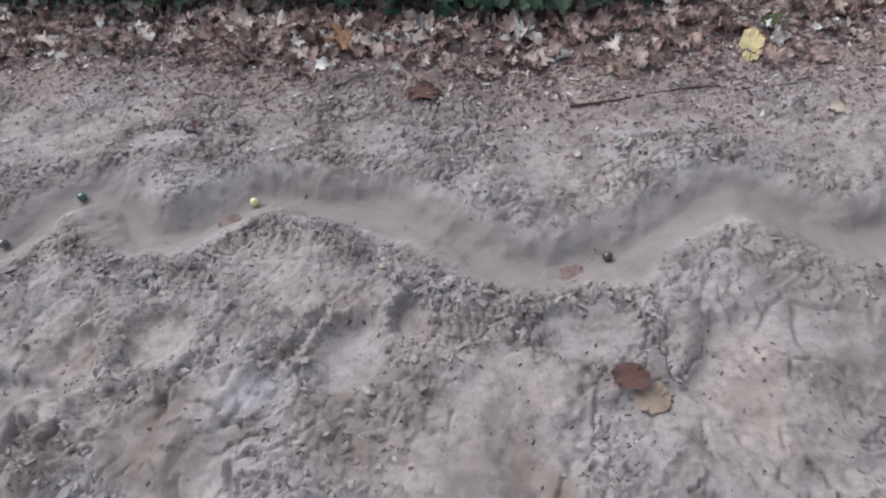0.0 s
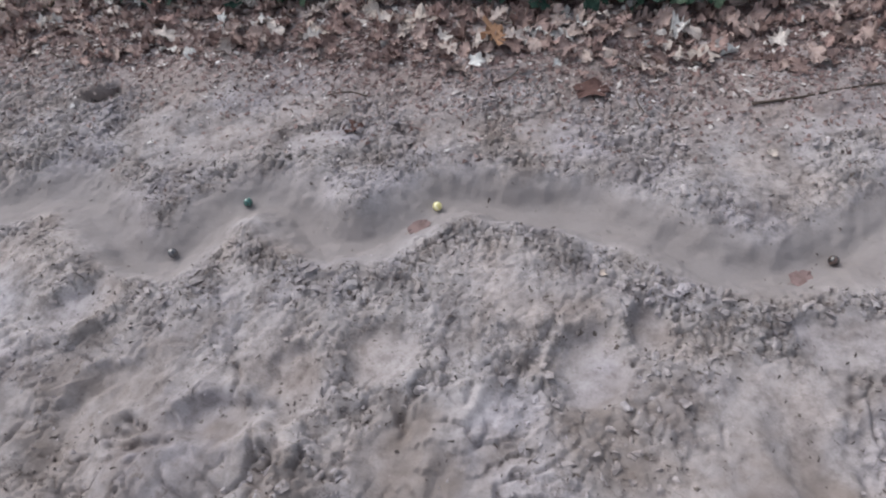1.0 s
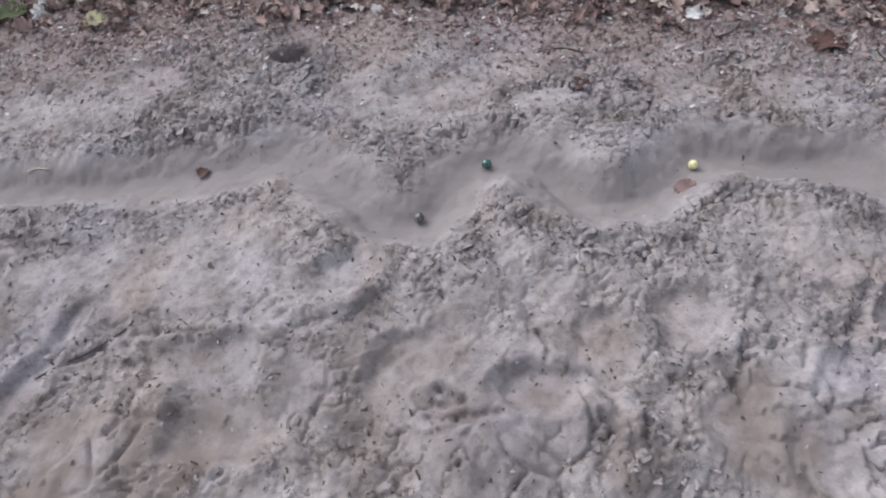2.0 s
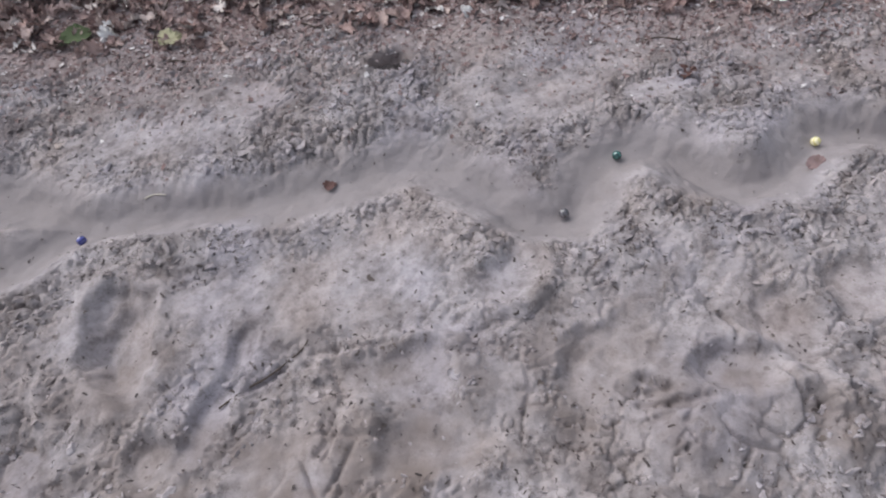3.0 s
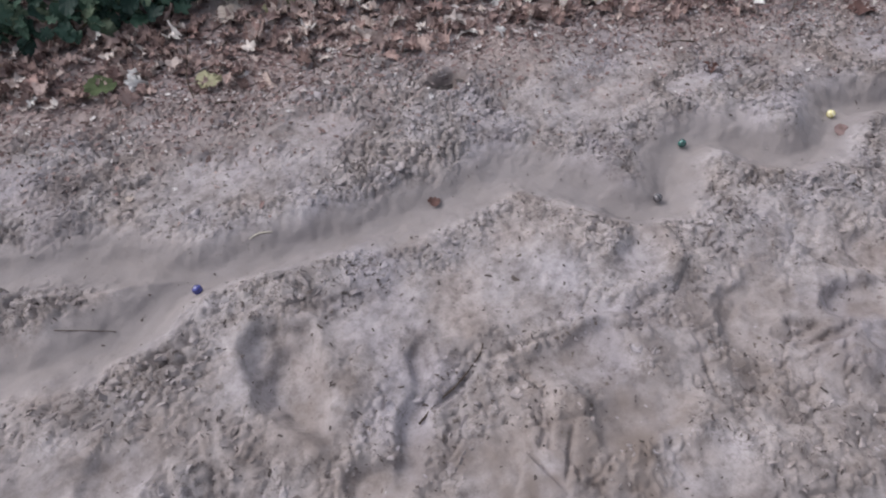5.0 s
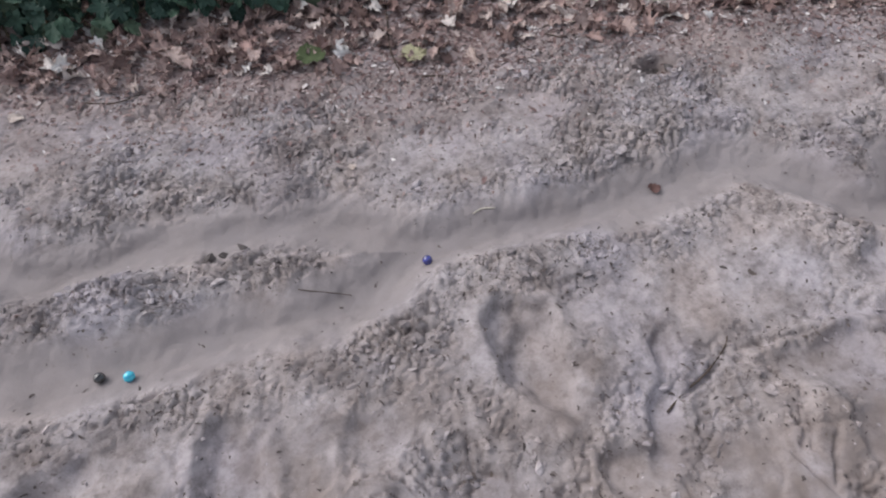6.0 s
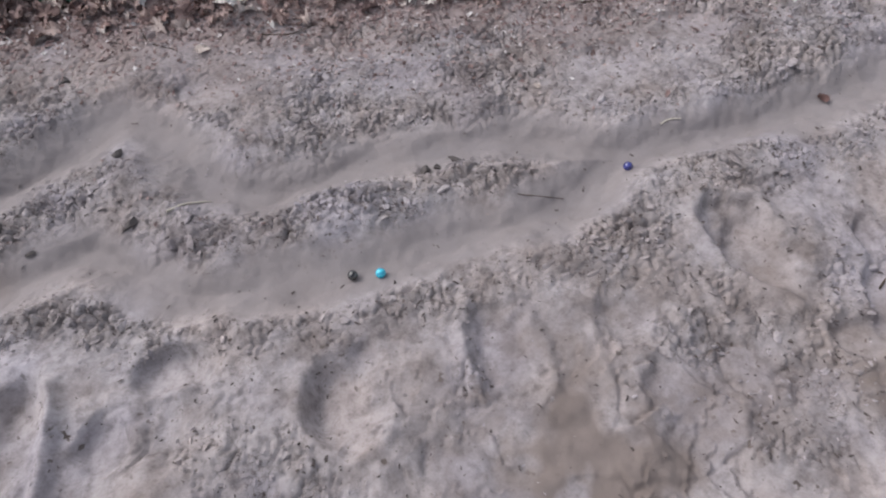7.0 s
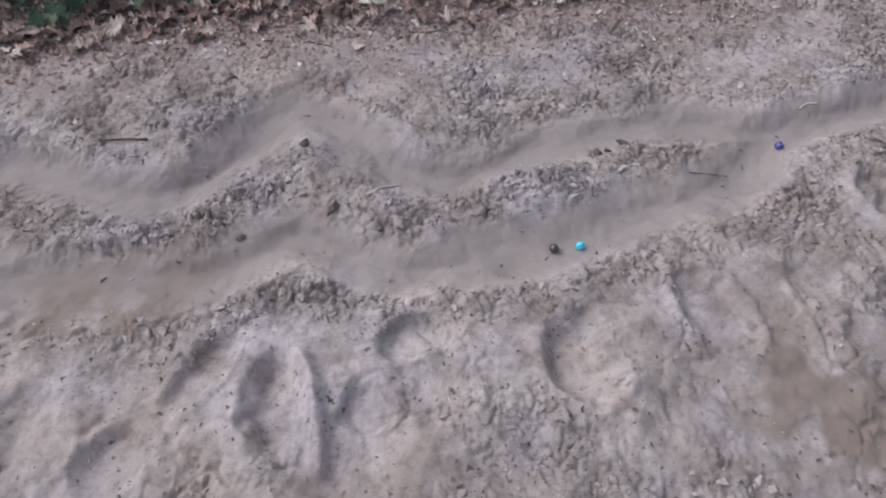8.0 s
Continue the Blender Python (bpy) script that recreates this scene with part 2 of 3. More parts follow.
hollow(-1.452, 0.609, 0.050, 0.046, -20, 0.015)
hollow(-1.617, 0.603, 0.038, 0.066, 3, 0.026)
hollow(-1.811, 0.599, 0.046, 0.062, -20, 0.028)
hollow(-1.998, 0.690, 0.043, 0.025, -5, 0.018)
hollow(-2.178, 0.666, 0.036, 0.075, -7, 0.024)
hollow(-2.088, 0.619, 0.030, 0.035, -15, 0.018)
hollow(-2.264, 0.731, 0.023, 0.071, -56, 0.014)
hollow(-2.368, 0.650, 0.042, 0.050, -19, 0.021)
hollow(-1.565, 0.468, 0.054, 0.034, -38, 0.008)
hollow(-1.703, 0.490, 0.050, 0.030, -33, 0.007)
hollow(-2.397, 0.910, 0.130, 0.070, -2, 0.020)
hollow(-0.880, 1.106, 0.038, 0.024, 0, 0.040)
hollow(-0.746, 0.666, 0.052, 0.034, 35, 0.006)
hollow(-0.633, 0.982, 0.075, 0.036, 5, 0.004)
hollow(-1.117, 1.067, 0.080, 0.040, -8, 0.004)
hollow(-0.483, 0.962, 0.070, 0.032, 0, 0.004)
hollow(-1.911, 1.161, 0.075, 0.045, -15, 0.005)
hollow(-1.306, 1.011, 0.060, 0.030, 10, 0.004)
hollow(0.314, 0.931, 0.110, 0.035, 5, 0.004)
hollow(-0.119, 0.954, 0.070, 0.035, 0, 0.004)
hollow(-2.326, 1.064, 0.060, 0.030, 0, 0.003)
hollow(0.177, 0.567, 0.060, 0.045, 0, 0.006)
ridge(-0.010, 0.0036, (-0.480, 0.458), (-0.469, 0.448), (-0.470, 0.437))
ridge(-0.010, 0.0036, (-0.433, 0.457), (-0.436, 0.442), (-0.440, 0.430))
ridge(-0.014, 0.0060, (-0.333, 0.491), (-0.326, 0.474), (-0.330, 0.468))
ridge(-0.010, 0.0036, (-0.532, 0.562), (-0.523, 0.540), (-0.528, 0.525))
ridge(-0.008, 0.0080, (-0.210, 0.555), (-0.225, 0.513), (-0.252, 0.475))
ridge(-0.008, 0.0050, (-0.147, 0.585), (-0.187, 0.583), (-0.221, 0.578))
ridge(-0.010, 0.0036, (-1.051, 0.580), (-1.076, 0.568), (-1.101, 0.557))
ridge(-0.010, 0.0036, (-0.988, 0.494), (-0.994, 0.478), (-1.002, 0.463))
ridge(-0.006, 0.0040, (-0.905, 0.627), (-0.905, 0.607), (-0.907, 0.593), (-0.962, 0.593), (-1.012, 0.594))
ridge(-0.012, 0.0060, (-0.673, 0.492), (-0.655, 0.479), (-0.621, 0.482))
ridge(-0.010, 0.0036, (-0.658, 0.468), (-0.640, 0.463), (-0.618, 0.465))
ridge(-0.010, 0.0036, (-0.493, 0.459), (-0.485, 0.442), (-0.468, 0.438))
ridge(-0.010, 0.0036, (-0.438, 0.452), (-0.434, 0.445), (-0.441, 0.431))
ridge(-0.010, 0.0050, (-0.703, 0.536), (-0.684, 0.550))
ridge(-0.010, 0.0080, (-0.233, 0.477), (-0.211, 0.508), (-0.167, 0.574))
ridge(-0.008, 0.0050, (-0.336, 0.483), (-0.316, 0.514), (-0.302, 0.540))
ridge(-0.010, 0.0036, (-1.003, 0.499), (-0.999, 0.482), (-1.012, 0.467))
ridge(-0.012, 0.0050, (-0.645, 0.499), (-0.631, 0.488), (-0.619, 0.482))
ridge(-0.014, 0.0060, (-0.626, 0.459), (-0.608, 0.459), (-0.585, 0.463))
ridge(-0.010, 0.0036, (-0.463, 0.460), (-0.452, 0.443), (-0.427, 0.448))
ridge(-0.010, 0.0036, (-0.392, 0.451), (-0.397, 0.434))
ridge(-0.012, 0.0100, (-0.692, 0.567), (-0.706, 0.539), (-0.719, 0.520))
ridge(-0.010, 0.0080, (-1.109, 0.624), (-1.112, 0.594), (-1.119, 0.574))
ridge(-0.014, 0.0060, (-0.479, 0.453), (-0.467, 0.442), (-0.473, 0.432))
ridge(-0.006, 0.0060, (0.157, 0.488), (0.134, 0.443), (0.135, 0.387))
ridge(-0.008, 0.0060, (-0.209, 0.600), (-0.177, 0.590), (-0.149, 0.595))
ridge(-0.010, 0.0050, (-0.277, 0.515), (-0.260, 0.500), (-0.251, 0.522))
ridge(-0.008, 0.0060, (-0.395, 0.541), (-0.337, 0.502), (-0.324, 0.480))
ridge(-0.014, 0.0070, (-1.990, 0.708), (-1.980, 0.682), (-1.970, 0.656))
ridge(-0.010, 0.0050, (-2.064, 0.640), (-2.062, 0.609), (-2.081, 0.590))
ridge(-0.008, 0.0060, (-2.383, 0.715), (-2.408, 0.703), (-2.440, 0.714))
ridge(-0.008, 0.0050, (-1.737, 0.517), (-1.746, 0.490))
ridge(-0.012, 0.0090, (-1.589, 0.634), (-1.595, 0.600))
ridge(-0.012, 0.0070, (-1.648, 0.647), (-1.650, 0.603), (-1.637, 0.572))
ridge(-0.008, 0.0060, (-1.492, 0.597), (-1.492, 0.568))
ridge(-0.008, 0.0060, (-1.419, 0.613), (-1.405, 0.577), (-1.403, 0.547))
mound(-0.849, 0.739, 0.070, 0.020)
mound(-0.759, 0.661, 0.045, 0.016)
mound(-0.173, 0.718, 0.060, 0.012)
mound(-0.546, 0.776, 0.040, 0.012)
mound(-0.394, 0.818, 0.040, 0.014)
mound(0.055, 0.812, 0.070, 0.012)
mound(-0.611, 0.438, 0.050, 0.018)
mound(-0.490, 0.466, 0.040, 0.012)
mound(-1.607, 0.871, 0.050, 0.016)
mound(-1.530, 0.866, 0.045, 0.012)
mound(-1.723, 0.859, 0.050, 0.012)
mound(-2.054, 1.006, 0.045, 0.018)
mound(-2.132, 1.002, 0.050, 0.010)
mound(-1.814, 0.839, 0.050, 0.010)
mound(-2.230, 0.968, 0.045, 0.012)
ridge(0.008, 0.010, (-1.000, 0.576), (-0.940, 0.596), (-0.883, 0.591), (-0.838, 0.574))
ridge(0.014, 0.010, (-2.142, 0.709), (-2.138, 0.651), (-2.151, 0.563))
ridge(0.008, 0.010, (-0.734, 0.700), (-0.710, 0.651), (-0.749, 0.613), (-0.818, 0.613))
# smooth trodden plates and rounded pillows of mud
hollow(-0.448, 0.536, 0.030, 0.050, -15, 0.008)
hollow(0.100, 0.440, 0.052, 0.050, 0, 0.006)
hollow(-0.098, 0.535, 0.034, 0.050, -20, 0.012)
hollow(-0.453, 0.545, 0.034, 0.048, 0, 0.009)
hollow(-0.941, 0.547, 0.045, 0.030, 0, 0.007)
hollow(-0.770, 0.660, 0.050, 0.030, 25, 0.006)
hollow(-1.345, 0.496, 0.034, 0.030, -20, 0.008)
hollow(-1.446, 0.498, 0.036, 0.032, 10, 0.010)
hollow(-0.892, 0.545, 0.060, 0.040, 10, 0.006)
hollow(-0.896, 0.452, 0.050, 0.030, -10, 0.009)
hollow(-1.463, 0.604, 0.040, 0.030, -35, 0.010)
hollow(-2.461, 0.729, 0.040, 0.045, 0, 0.014)
mound(-0.450, 0.405, 0.045, 0.016)
mound(-0.378, 0.424, 0.030, 0.010)
mound(-0.440, 0.444, 0.022, 0.010)
mound(-0.859, 0.440, 0.045, 0.010)
mound(-0.606, 0.422, 0.050, 0.010)
mound(-0.446, 0.432, 0.025, 0.010)
mound(-1.614, 0.621, 0.040, 0.012)
mound(-1.578, 0.473, 0.040, 0.010)


LITTER = ([-2.943, -2.524, -2.24, -1.938, -1.636, -1.179, -0.904, -0.638, -0.294, -0.002, 0.381, 0.669, 1.169], [1.454, 1.414, 1.363, 1.303, 1.245, 1.179, 1.18, 1.139, 1.065, 1.03, 1.007, 1.025, 1.044])


def lie(x, y):
    """Height of the ground and its state at x, y: rough, rolled smooth by the marbles, damp and darker brown, humus."""
    x, y = np.asarray(x, float), np.asarray(y, float)
    near = (np.abs(x + 1.0) < 2.0) & (y > 0.2) & (y < 1.85)
    h = 0.011 * fractal(x, y, 0.30, 3, 3) * near
    front = step(0.72, 0.55, y)
    h = h + front * (0.007 * fractal(x, y, 0.085, 11, 3, 0.55))
    d = off_line(x, y, RUN)
    d = np.minimum(d, np.minimum(off_line(x, y, UPPER), off_line(x, y, LOWER)))
    w = 0.039 + 0.009 * value_noise(x, y, 0.13, 23)
    d = d + 0.0085 * fractal(x, y, 0.060, 31, 4, 0.55)
    # spoil thrown up along both banks
    bank = step(w - 0.004, w + 0.034, d) * step(w + 0.125, w + 0.03, d)
    h = h + 0.006 * bank * (0.8 + 0.5 * value_noise(x, y, 0.09, 41))
    for mx, my, r, up in MOUNDS:
        h = h + up * np.exp(-((x - mx) ** 2 + (y - my) ** 2) / (r * r))
    for up, wide, line in RIDGES:
        h = h + up * np.exp(-(off_line(x, y, line, 3 * wide) / wide) ** 2)
    back_bank = step(0.80, 0.90, y) * step(0.16, -0.02, y - np.interp(x, *LITTER))
    patchy = step(-0.25, 0.35, fractal(x, y, 0.13, 53, 2))
    rough = np.clip(np.maximum(0.95 * bank * (0.55 + 0.45 * patchy), 0.80 * back_bank * (0.30 + 0.70 * patchy)) + front * 0.50 * patchy, 0, 1)
    pressed = np.zeros(x.shape)
    wobble = 0.26 * fractal(x, y, 0.045, 61, 3)
    for hx, hy, a, b, turn, deep in HOLLOWS:
        far = 2.4 * max(a, b)
        sel = np.nonzero((np.abs(x - hx) < far) & (np.abs(y - hy) < far))[0]
        if not len(sel):
            continue
        c, s = math.cos(turn), math.sin(turn)
        dx, dy, hs = x[sel] - hx, y[sel] - hy, h[sel]
        u, v = (dx * c + dy * s) / a, (-dx * s + dy * c) / b
        e = np.sqrt(u * u + v * v) + wobble[sel]
        k = step(1.25, 0.50, e)
        # the floor slopes, deepest under its far left wall
        hs = hs * (1 - 0.55 * k) - 0.80 * deep * k * (0.82 - 0.42 * u + 0.25 * v)
        h[sel] = hs + 0.10 * deep * np.exp(-((e - 1.32) / 0.24) ** 2)
        pressed[sel] = np.maximum(pressed[sel], step(0.98, 0.7, e))
    rough = rough * (1 - 0.92 * pressed)
    # torn lumps, each at its own height, with crevices between them
    wx, wy = 0.006 * fractal(x, y, 0.022, 5, 2), 0.006 * fractal(x, y, 0.022, 6, 2)
    for size, seed, up in ((0.0175, 71, 1.0), (0.0100, 77, 0.65)):
        g1, g2, lot = cells(x + wx, y + wy, size, seed)
        open_gap = step(0.05, 0.40, fractal(x, y, 0.032, seed + 3, 2))
        tip = (lot * 7.3 % 1 - 0.5) * (x / size % 1 - 0.5) + (lot * 13.7 % 1 - 0.5) * (y / size % 1 - 0.5)
        h = h + rough * up * (0.0058 * (lot - 0.45) + 0.0030 * tip * step(0.0, 0.3 * size, g2 - g1))
        h = h - rough * up * 0.0095 * step(0.28 * size, 0.05 * size, g2 - g1) * open_gap
    h = h + rough * 0.0030 * fractal(x, y, 0.034, 73, 3)
    # trodden mud in front: flakes pressed over one another, with torn edges
    loose = front * (1 - 0.85 * pressed) * (1 - bank)
    flake = 2.6 * fractal(x, y, 0.15, 87, 2, 0.5) + 0.50 * fractal(x, y, 0.050, 88, 5, 0.6)
    part_up = flake - np.floor(flake)
    level = np.floor(flake) + step(0.90, 1.0, part_up)
    torn = step(-0.15, 0.40, fractal(x, y, 0.12, 89, 2))
    h = h + loose * torn * (0.0062 * (level - flake) + 0.0025 * part_up)
    h = h - loose * torn * 0.0050 * step(0.80, 0.90, part_up) * step(1.0, 0.93, part_up) * step(-0.2, 0.4, fractal(x, y, 0.05, 90, 2))
    h = h + 0.0012 * fractal(x, y, 0.013, 91, 2) * (1 - 0.4 * pressed)
    # cracked crust in front
    g1, g2, lot = cells(x + 0.014 * value_noise(x, y, 0.05, 5), y + 0.014 * value_noise(x, y, 0.05, 6), 0.065, 101)
    crust = step(0.0, 0.45, fractal(x, y, 0.16, 111, 2)) * front * (1 - pressed)
    ragged = step(-0.1, 0.35, fractal(x, y, 0.045, 113, 2))
    h = h + crust * (0.006 * (lot - 0.5) * step(0.0, 0.006, g2 - g1) - 0.006 * ragged * np.exp(-((g2 - g1) / 0.0042) ** 2))
    # the channel itself: round bottomed, rolled smooth
    cut = step(w + 0.024, w - 0.030, d)
    floor = -(0.020 + 0.008 * fractal(x, y, 0.17, 127, 1)) * (0.6 + 0.4 * step(0.95, 0.0, d / w)) + 0.0026 * fractal(x, y, 0.06, 121, 3)
    h = np.where(near, h * (1 - 0.93 * cut) + floor * cut, 0.0)
    rolled = step(w + 0.020, w - 0.014, d)
    rough = rough * (1 - cut) ** 1.5
    # damp mud in the left basin, then brown patches in front
    damp_dark = 0.9 * np.exp(-(((x + 2.407) / 0.17) ** 4 + ((y - 0.901) / 0.066) ** 4)) + 0.8 * np.exp(-(((x + 2.339) / 0.045) ** 2 + ((y - 0.832) / 0.03) ** 2))
    damp_dark = damp_dark + 0.75 * np.exp(-(((x + 1.112) / 0.15) ** 2 + ((y - 0.439) / 0.075) ** 2)) + 0.5 * np.exp(-(((x + 1.568) / 0.16) ** 2 + ((y - 0.447) / 0.06) ** 2)) + 0.4 * np.exp(-(((x + 0.537) / 0.04) ** 2 + ((y - 0.496) / 0.025) ** 2))
    # darker brown over broad spots on the right, front and left
    damp_dark = damp_dark + 0.50 * np.exp(-(((x - 0.46) / 0.24) ** 2 + ((y - 0.52) / 0.17) ** 2))
    damp_dark = damp_dark + 0.55 * np.exp(-(((x + 1.55) / 0.30) ** 2 + ((y - 0.44) / 0.07) ** 2)) + 0.40 * np.exp(-(((x + 2.42) / 0.10) ** 2 + ((y - 0.66) / 0.10) ** 2))
    # darker brown on one front spot and in the hole behind
    damp_dark = damp_dark + 0.45 * np.exp(-(((x + 1.42) / 0.10) ** 2 + ((y - 0.62) / 0.09) ** 2)) + 1.3 * np.exp(-(((x + 0.878) / 0.036) ** 2 + ((y - 1.108) / 0.020) ** 2))
    # darker brown floors of two footprints
    damp_dark = damp_dark + 0.55 * np.exp(-(((x + 1.235) / 0.045) ** 2 + ((y - 0.610) / 0.07) ** 2)) + 0.35 * np.exp(-(((x + 1.60) / 0.07) ** 2 + ((y - 0.585) / 0.05) ** 2))
    # darker brown in uneven patches, more of it towards the front
    damp_dark = damp_dark + (0.35 * front + 0.30 * step(0.60, 0.38, y)) * step(-0.15, 0.6, fractal(x, y, 0.17, 131, 3))
    damp_dark = np.where(near, np.clip(damp_dark * (0.75 + 0.55 * fractal(x, y, 0.05, 137, 3, 0.6)), 0, 1), 0.25)
    litter = y - np.interp(x, *LITTER) + 0.04 * fractal(x, y, 0.12, 141, 2)
    humus = step(-0.20, 0.16, litter) * np.where(near, np.clip(0.7 + 0.6 * fractal(x, y, 0.06, 151, 2), 0, 1), 0.7)
    return h, rough, rolled, damp_dark, humus


FIELD = {}


def lie_near(x, y):
    """Height, roughness and rolled state at one place, from the laid-out ground where it is fine."""
    i, j = (x - FIELD["x0"]) / FIELD["gap"], (y - FIELD["y0"]) / FIELD["gap"]
    h = FIELD["h"]
    if not (0 <= i < h.shape[1] - 1 and 0 <= j < h.shape[0] - 1):
        q = lie(np.array([x]), np.array([y]))
        return float(q[0][0]), float(q[1][0]), float(q[2][0])
    a, b = int(i), int(j)
    u, v = i - a, j - b
    return tuple(float((g[b, a] * (1 - u) + g[b, a + 1] * u) * (1 - v) + (g[b + 1, a] * (1 - u) + g[b + 1, a + 1] * u) * v) for g in (h, FIELD["rough"], FIELD["rolled"]))


def height(x, y):
    return lie_near(x, y)[0]


# ---- the ground: one sheet, fine where the run is, out to the horizon ----
def spaced(lo, hi, gap, far):
    out = list(np.arange(lo, hi, gap))
    a, b, g = [lo], [out[-1]], gap
    while b[-1] < far:
        g *= 1.35
        a.append(a[-1] - g)
        b.append(b[-1] + g)
    return np.array(a[:0:-1] + out + b[1:])


GAP = 0.0025


def build_ground():
    xs = spaced(-2.75, 0.95, GAP, 400)
    ys = spaced(0.30, 1.46, GAP, 400)
    gx, gy = np.meshgrid(xs, ys)
    h, rough, rolled, damp_dark, humus = lie(gx.ravel(), gy.ravel())
    nx, ny = len(xs), len(ys)
    a, b = np.searchsorted(xs, -2.7501), np.searchsorted(ys, 0.2999)
    c, d = np.searchsorted(xs, 0.94), np.searchsorted(ys, 1.45)
    FIELD.update(x0=xs[a], y0=ys[b], gap=GAP, **{k: q.reshape(ny, nx)[b:d, a:c] for k, q in (("h", h), ("rough", rough), ("rolled", rolled))})
    co = np.stack([gx.ravel(), gy.ravel(), h], 1)
    i = (np.arange(ny - 1)[:, None] * nx + np.arange(nx - 1)[None]).ravel()
    quads = np.stack([i, i + 1, i + nx + 1, i + nx], 1).astype(np.int32)
    me = bpy.data.meshes.new("ground")
    me.vertices.add(len(co))
    me.vertices.foreach_set("co", co.ravel())
    me.loops.add(quads.size)
    me.loops.foreach_set("vertex_index", quads.ravel())
    me.polygons.add(len(quads))
    me.polygons.foreach_set("loop_start", np.arange(0, quads.size, 4, dtype=np.int32))
    me.polygons.foreach_set("use_smooth", np.ones(len(quads), bool))
    for key, values in (("rolled", rolled), ("damp_dark", damp_dark), ("humus", humus), ("rough", rough)):
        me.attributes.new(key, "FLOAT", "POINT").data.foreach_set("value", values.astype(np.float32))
    me.update(calc_edges=True)
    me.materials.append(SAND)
    return tagged(new("ground", me), "trampled grey-pink sand with a winding marble channel", "ground", kind="structure")


ground = build_ground()


# ---- helpers for things ----
def part(name, bm, material, parent=None, label=""):
    me = bpy.data.meshes.new(name)
    bm.to_mesh(me)
    bm.free()
    me.materials.append(material)
    ob = new(name, me)
    if parent:
        ob.parent = parent
    return tagged(ob, label)


def mesh_of(name, verts, faces, material, smooth=False):
    """One mesh from arrays of vertices and of triangles."""
    verts, faces = np.asarray(verts, np.float32), np.asarray(faces, np.int32)
    me = bpy.data.meshes.new(name)
    me.vertices.add(len(verts))
    me.vertices.foreach_set("co", verts.ravel())
    me.loops.add(faces.size)
    me.loops.foreach_set("vertex_index", faces.ravel())
    me.polygons.add(len(faces))
    me.polygons.foreach_set("loop_start", np.arange(0, faces.size, 3, dtype=np.int32))
    me.polygons.foreach_set("use_smooth", np.full(len(faces), smooth))
    me.update(calc_edges=True)
    me.materials.append(material)
    return me


rng = np.random.default_rng(7)


def turns(n, tilt):
    """n rotation matrices: any heading, leaning by about tilt radians."""
    a = rng.uniform(0, 2 * np.pi, n)
    lx, ly = rng.normal(0, 1, n) * tilt, rng.normal(0, 1, n) * tilt
    z, o = np.zeros(n), np.ones(n)
    rz = np.stack([np.cos(a), -np.sin(a), z, np.sin(a), np.cos(a), z, z, z, o], 1).reshape(n, 3, 3)
    rx = np.stack([o, z, z, z, np.cos(lx), -np.sin(lx), z, np.sin(lx), np.cos(lx)], 1).reshape(n, 3, 3)
    ry = np.stack([np.cos(ly), z, np.sin(ly), z, o, z, -np.sin(ly), z, np.cos(ly)], 1).reshape(n, 3, 3)
    return rx @ ry @ rz


def scatter(shapes, places, sizes, tilt):
    """Copies of small shapes (verts, faces) joined into one pair of arrays."""
    allv, allf, base = [], [], 0
    pick = rng.integers(0, len(shapes), len(places))
    for k, (v, f) in enumerate(shapes):
        sel = np.nonzero(pick == k)[0]
        if not len(sel):
            continue
        r = turns(len(sel), tilt)
        w = np.einsum("nij,vj->nvi", r, v) * sizes[sel][:, None, None] + places[sel][:, None]
        allv.append(w.reshape(-1, 3))
        allf.append((np.arange(len(sel))[:, None, None] * len(v) + f[None] + base).reshape(-1, 3))
        base += len(sel) * len(v)
    return np.concatenate(allv), np.concatenate(allf)


def ball_shape(level):
    bm = bmesh.new()
    bmesh.ops.create_icosphere(bm, subdivisions=level, radius=1.0)
    v = np.array([q.co[:] for q in bm.verts])
    f = np.array([[q.index for q in t.verts] for t in bm.faces])
    bm.free()
    return v, f


def clod_shape(level, seed):
    """A torn, angular lump of sand about one unit in radius."""
    v, f = ball_shape(level)
    shift = Vector((seed * 7.1, seed * 3.3, 0))
    v = np.array([p * (1 + 0.8 * noise.noise(Vector(p) * 0.9 + shift) + 0.3 * noise.noise(Vector(p) * 2.3 + shift)) for p in v])
    v = v * rng.uniform((1.0, 0.60, 0.28), (1.7, 1.0, 0.55))
    # some sides broken flat
    for k in range(5):
        d = rng.normal(0, 1, 3)
        d /= np.linalg.norm(d)
        over = np.maximum(v @ d - rng.uniform(0.22, 0.5), 0)
        v = v - over[:, None] * d
    return v, f


# ---- crumbs of sand thrown up beside the run ----
def build_crumbs():
    n = 58000
    x, y = rng.uniform(-2.7, 0.9, n), rng.uniform(0.32, 1.2, n)
    h, rough, rolled, damp_dark, humus = lie(x, y)
    keep = rng.uniform(0, 1, n) < (0.03 + 0.72 * rough ** 1.25) * (1 - 0.985 * rolled) * (1 - 0.6 * humus) + 0.004 * rolled
    x, y, h, rough = x[keep], y[keep], h[keep], rough[keep]
    n = len(x)
    size = 0.0018 + 0.0130 * rng.beta(1.2, 3.2, n) * (0.30 + 0.70 * rough)
    v, f = scatter([clod_shape(1, k) for k in range(16)], np.stack([x, y, h - size * 0.12], 1), size, 0.4)
    ob = new("sand_crumbs", mesh_of("sand_crumbs", v, f, CRUMB))
    tagged(ob, "loose crumbs of damp grey sand beside the channel", "sand", kind="stuff")
    return n


build_crumbs()


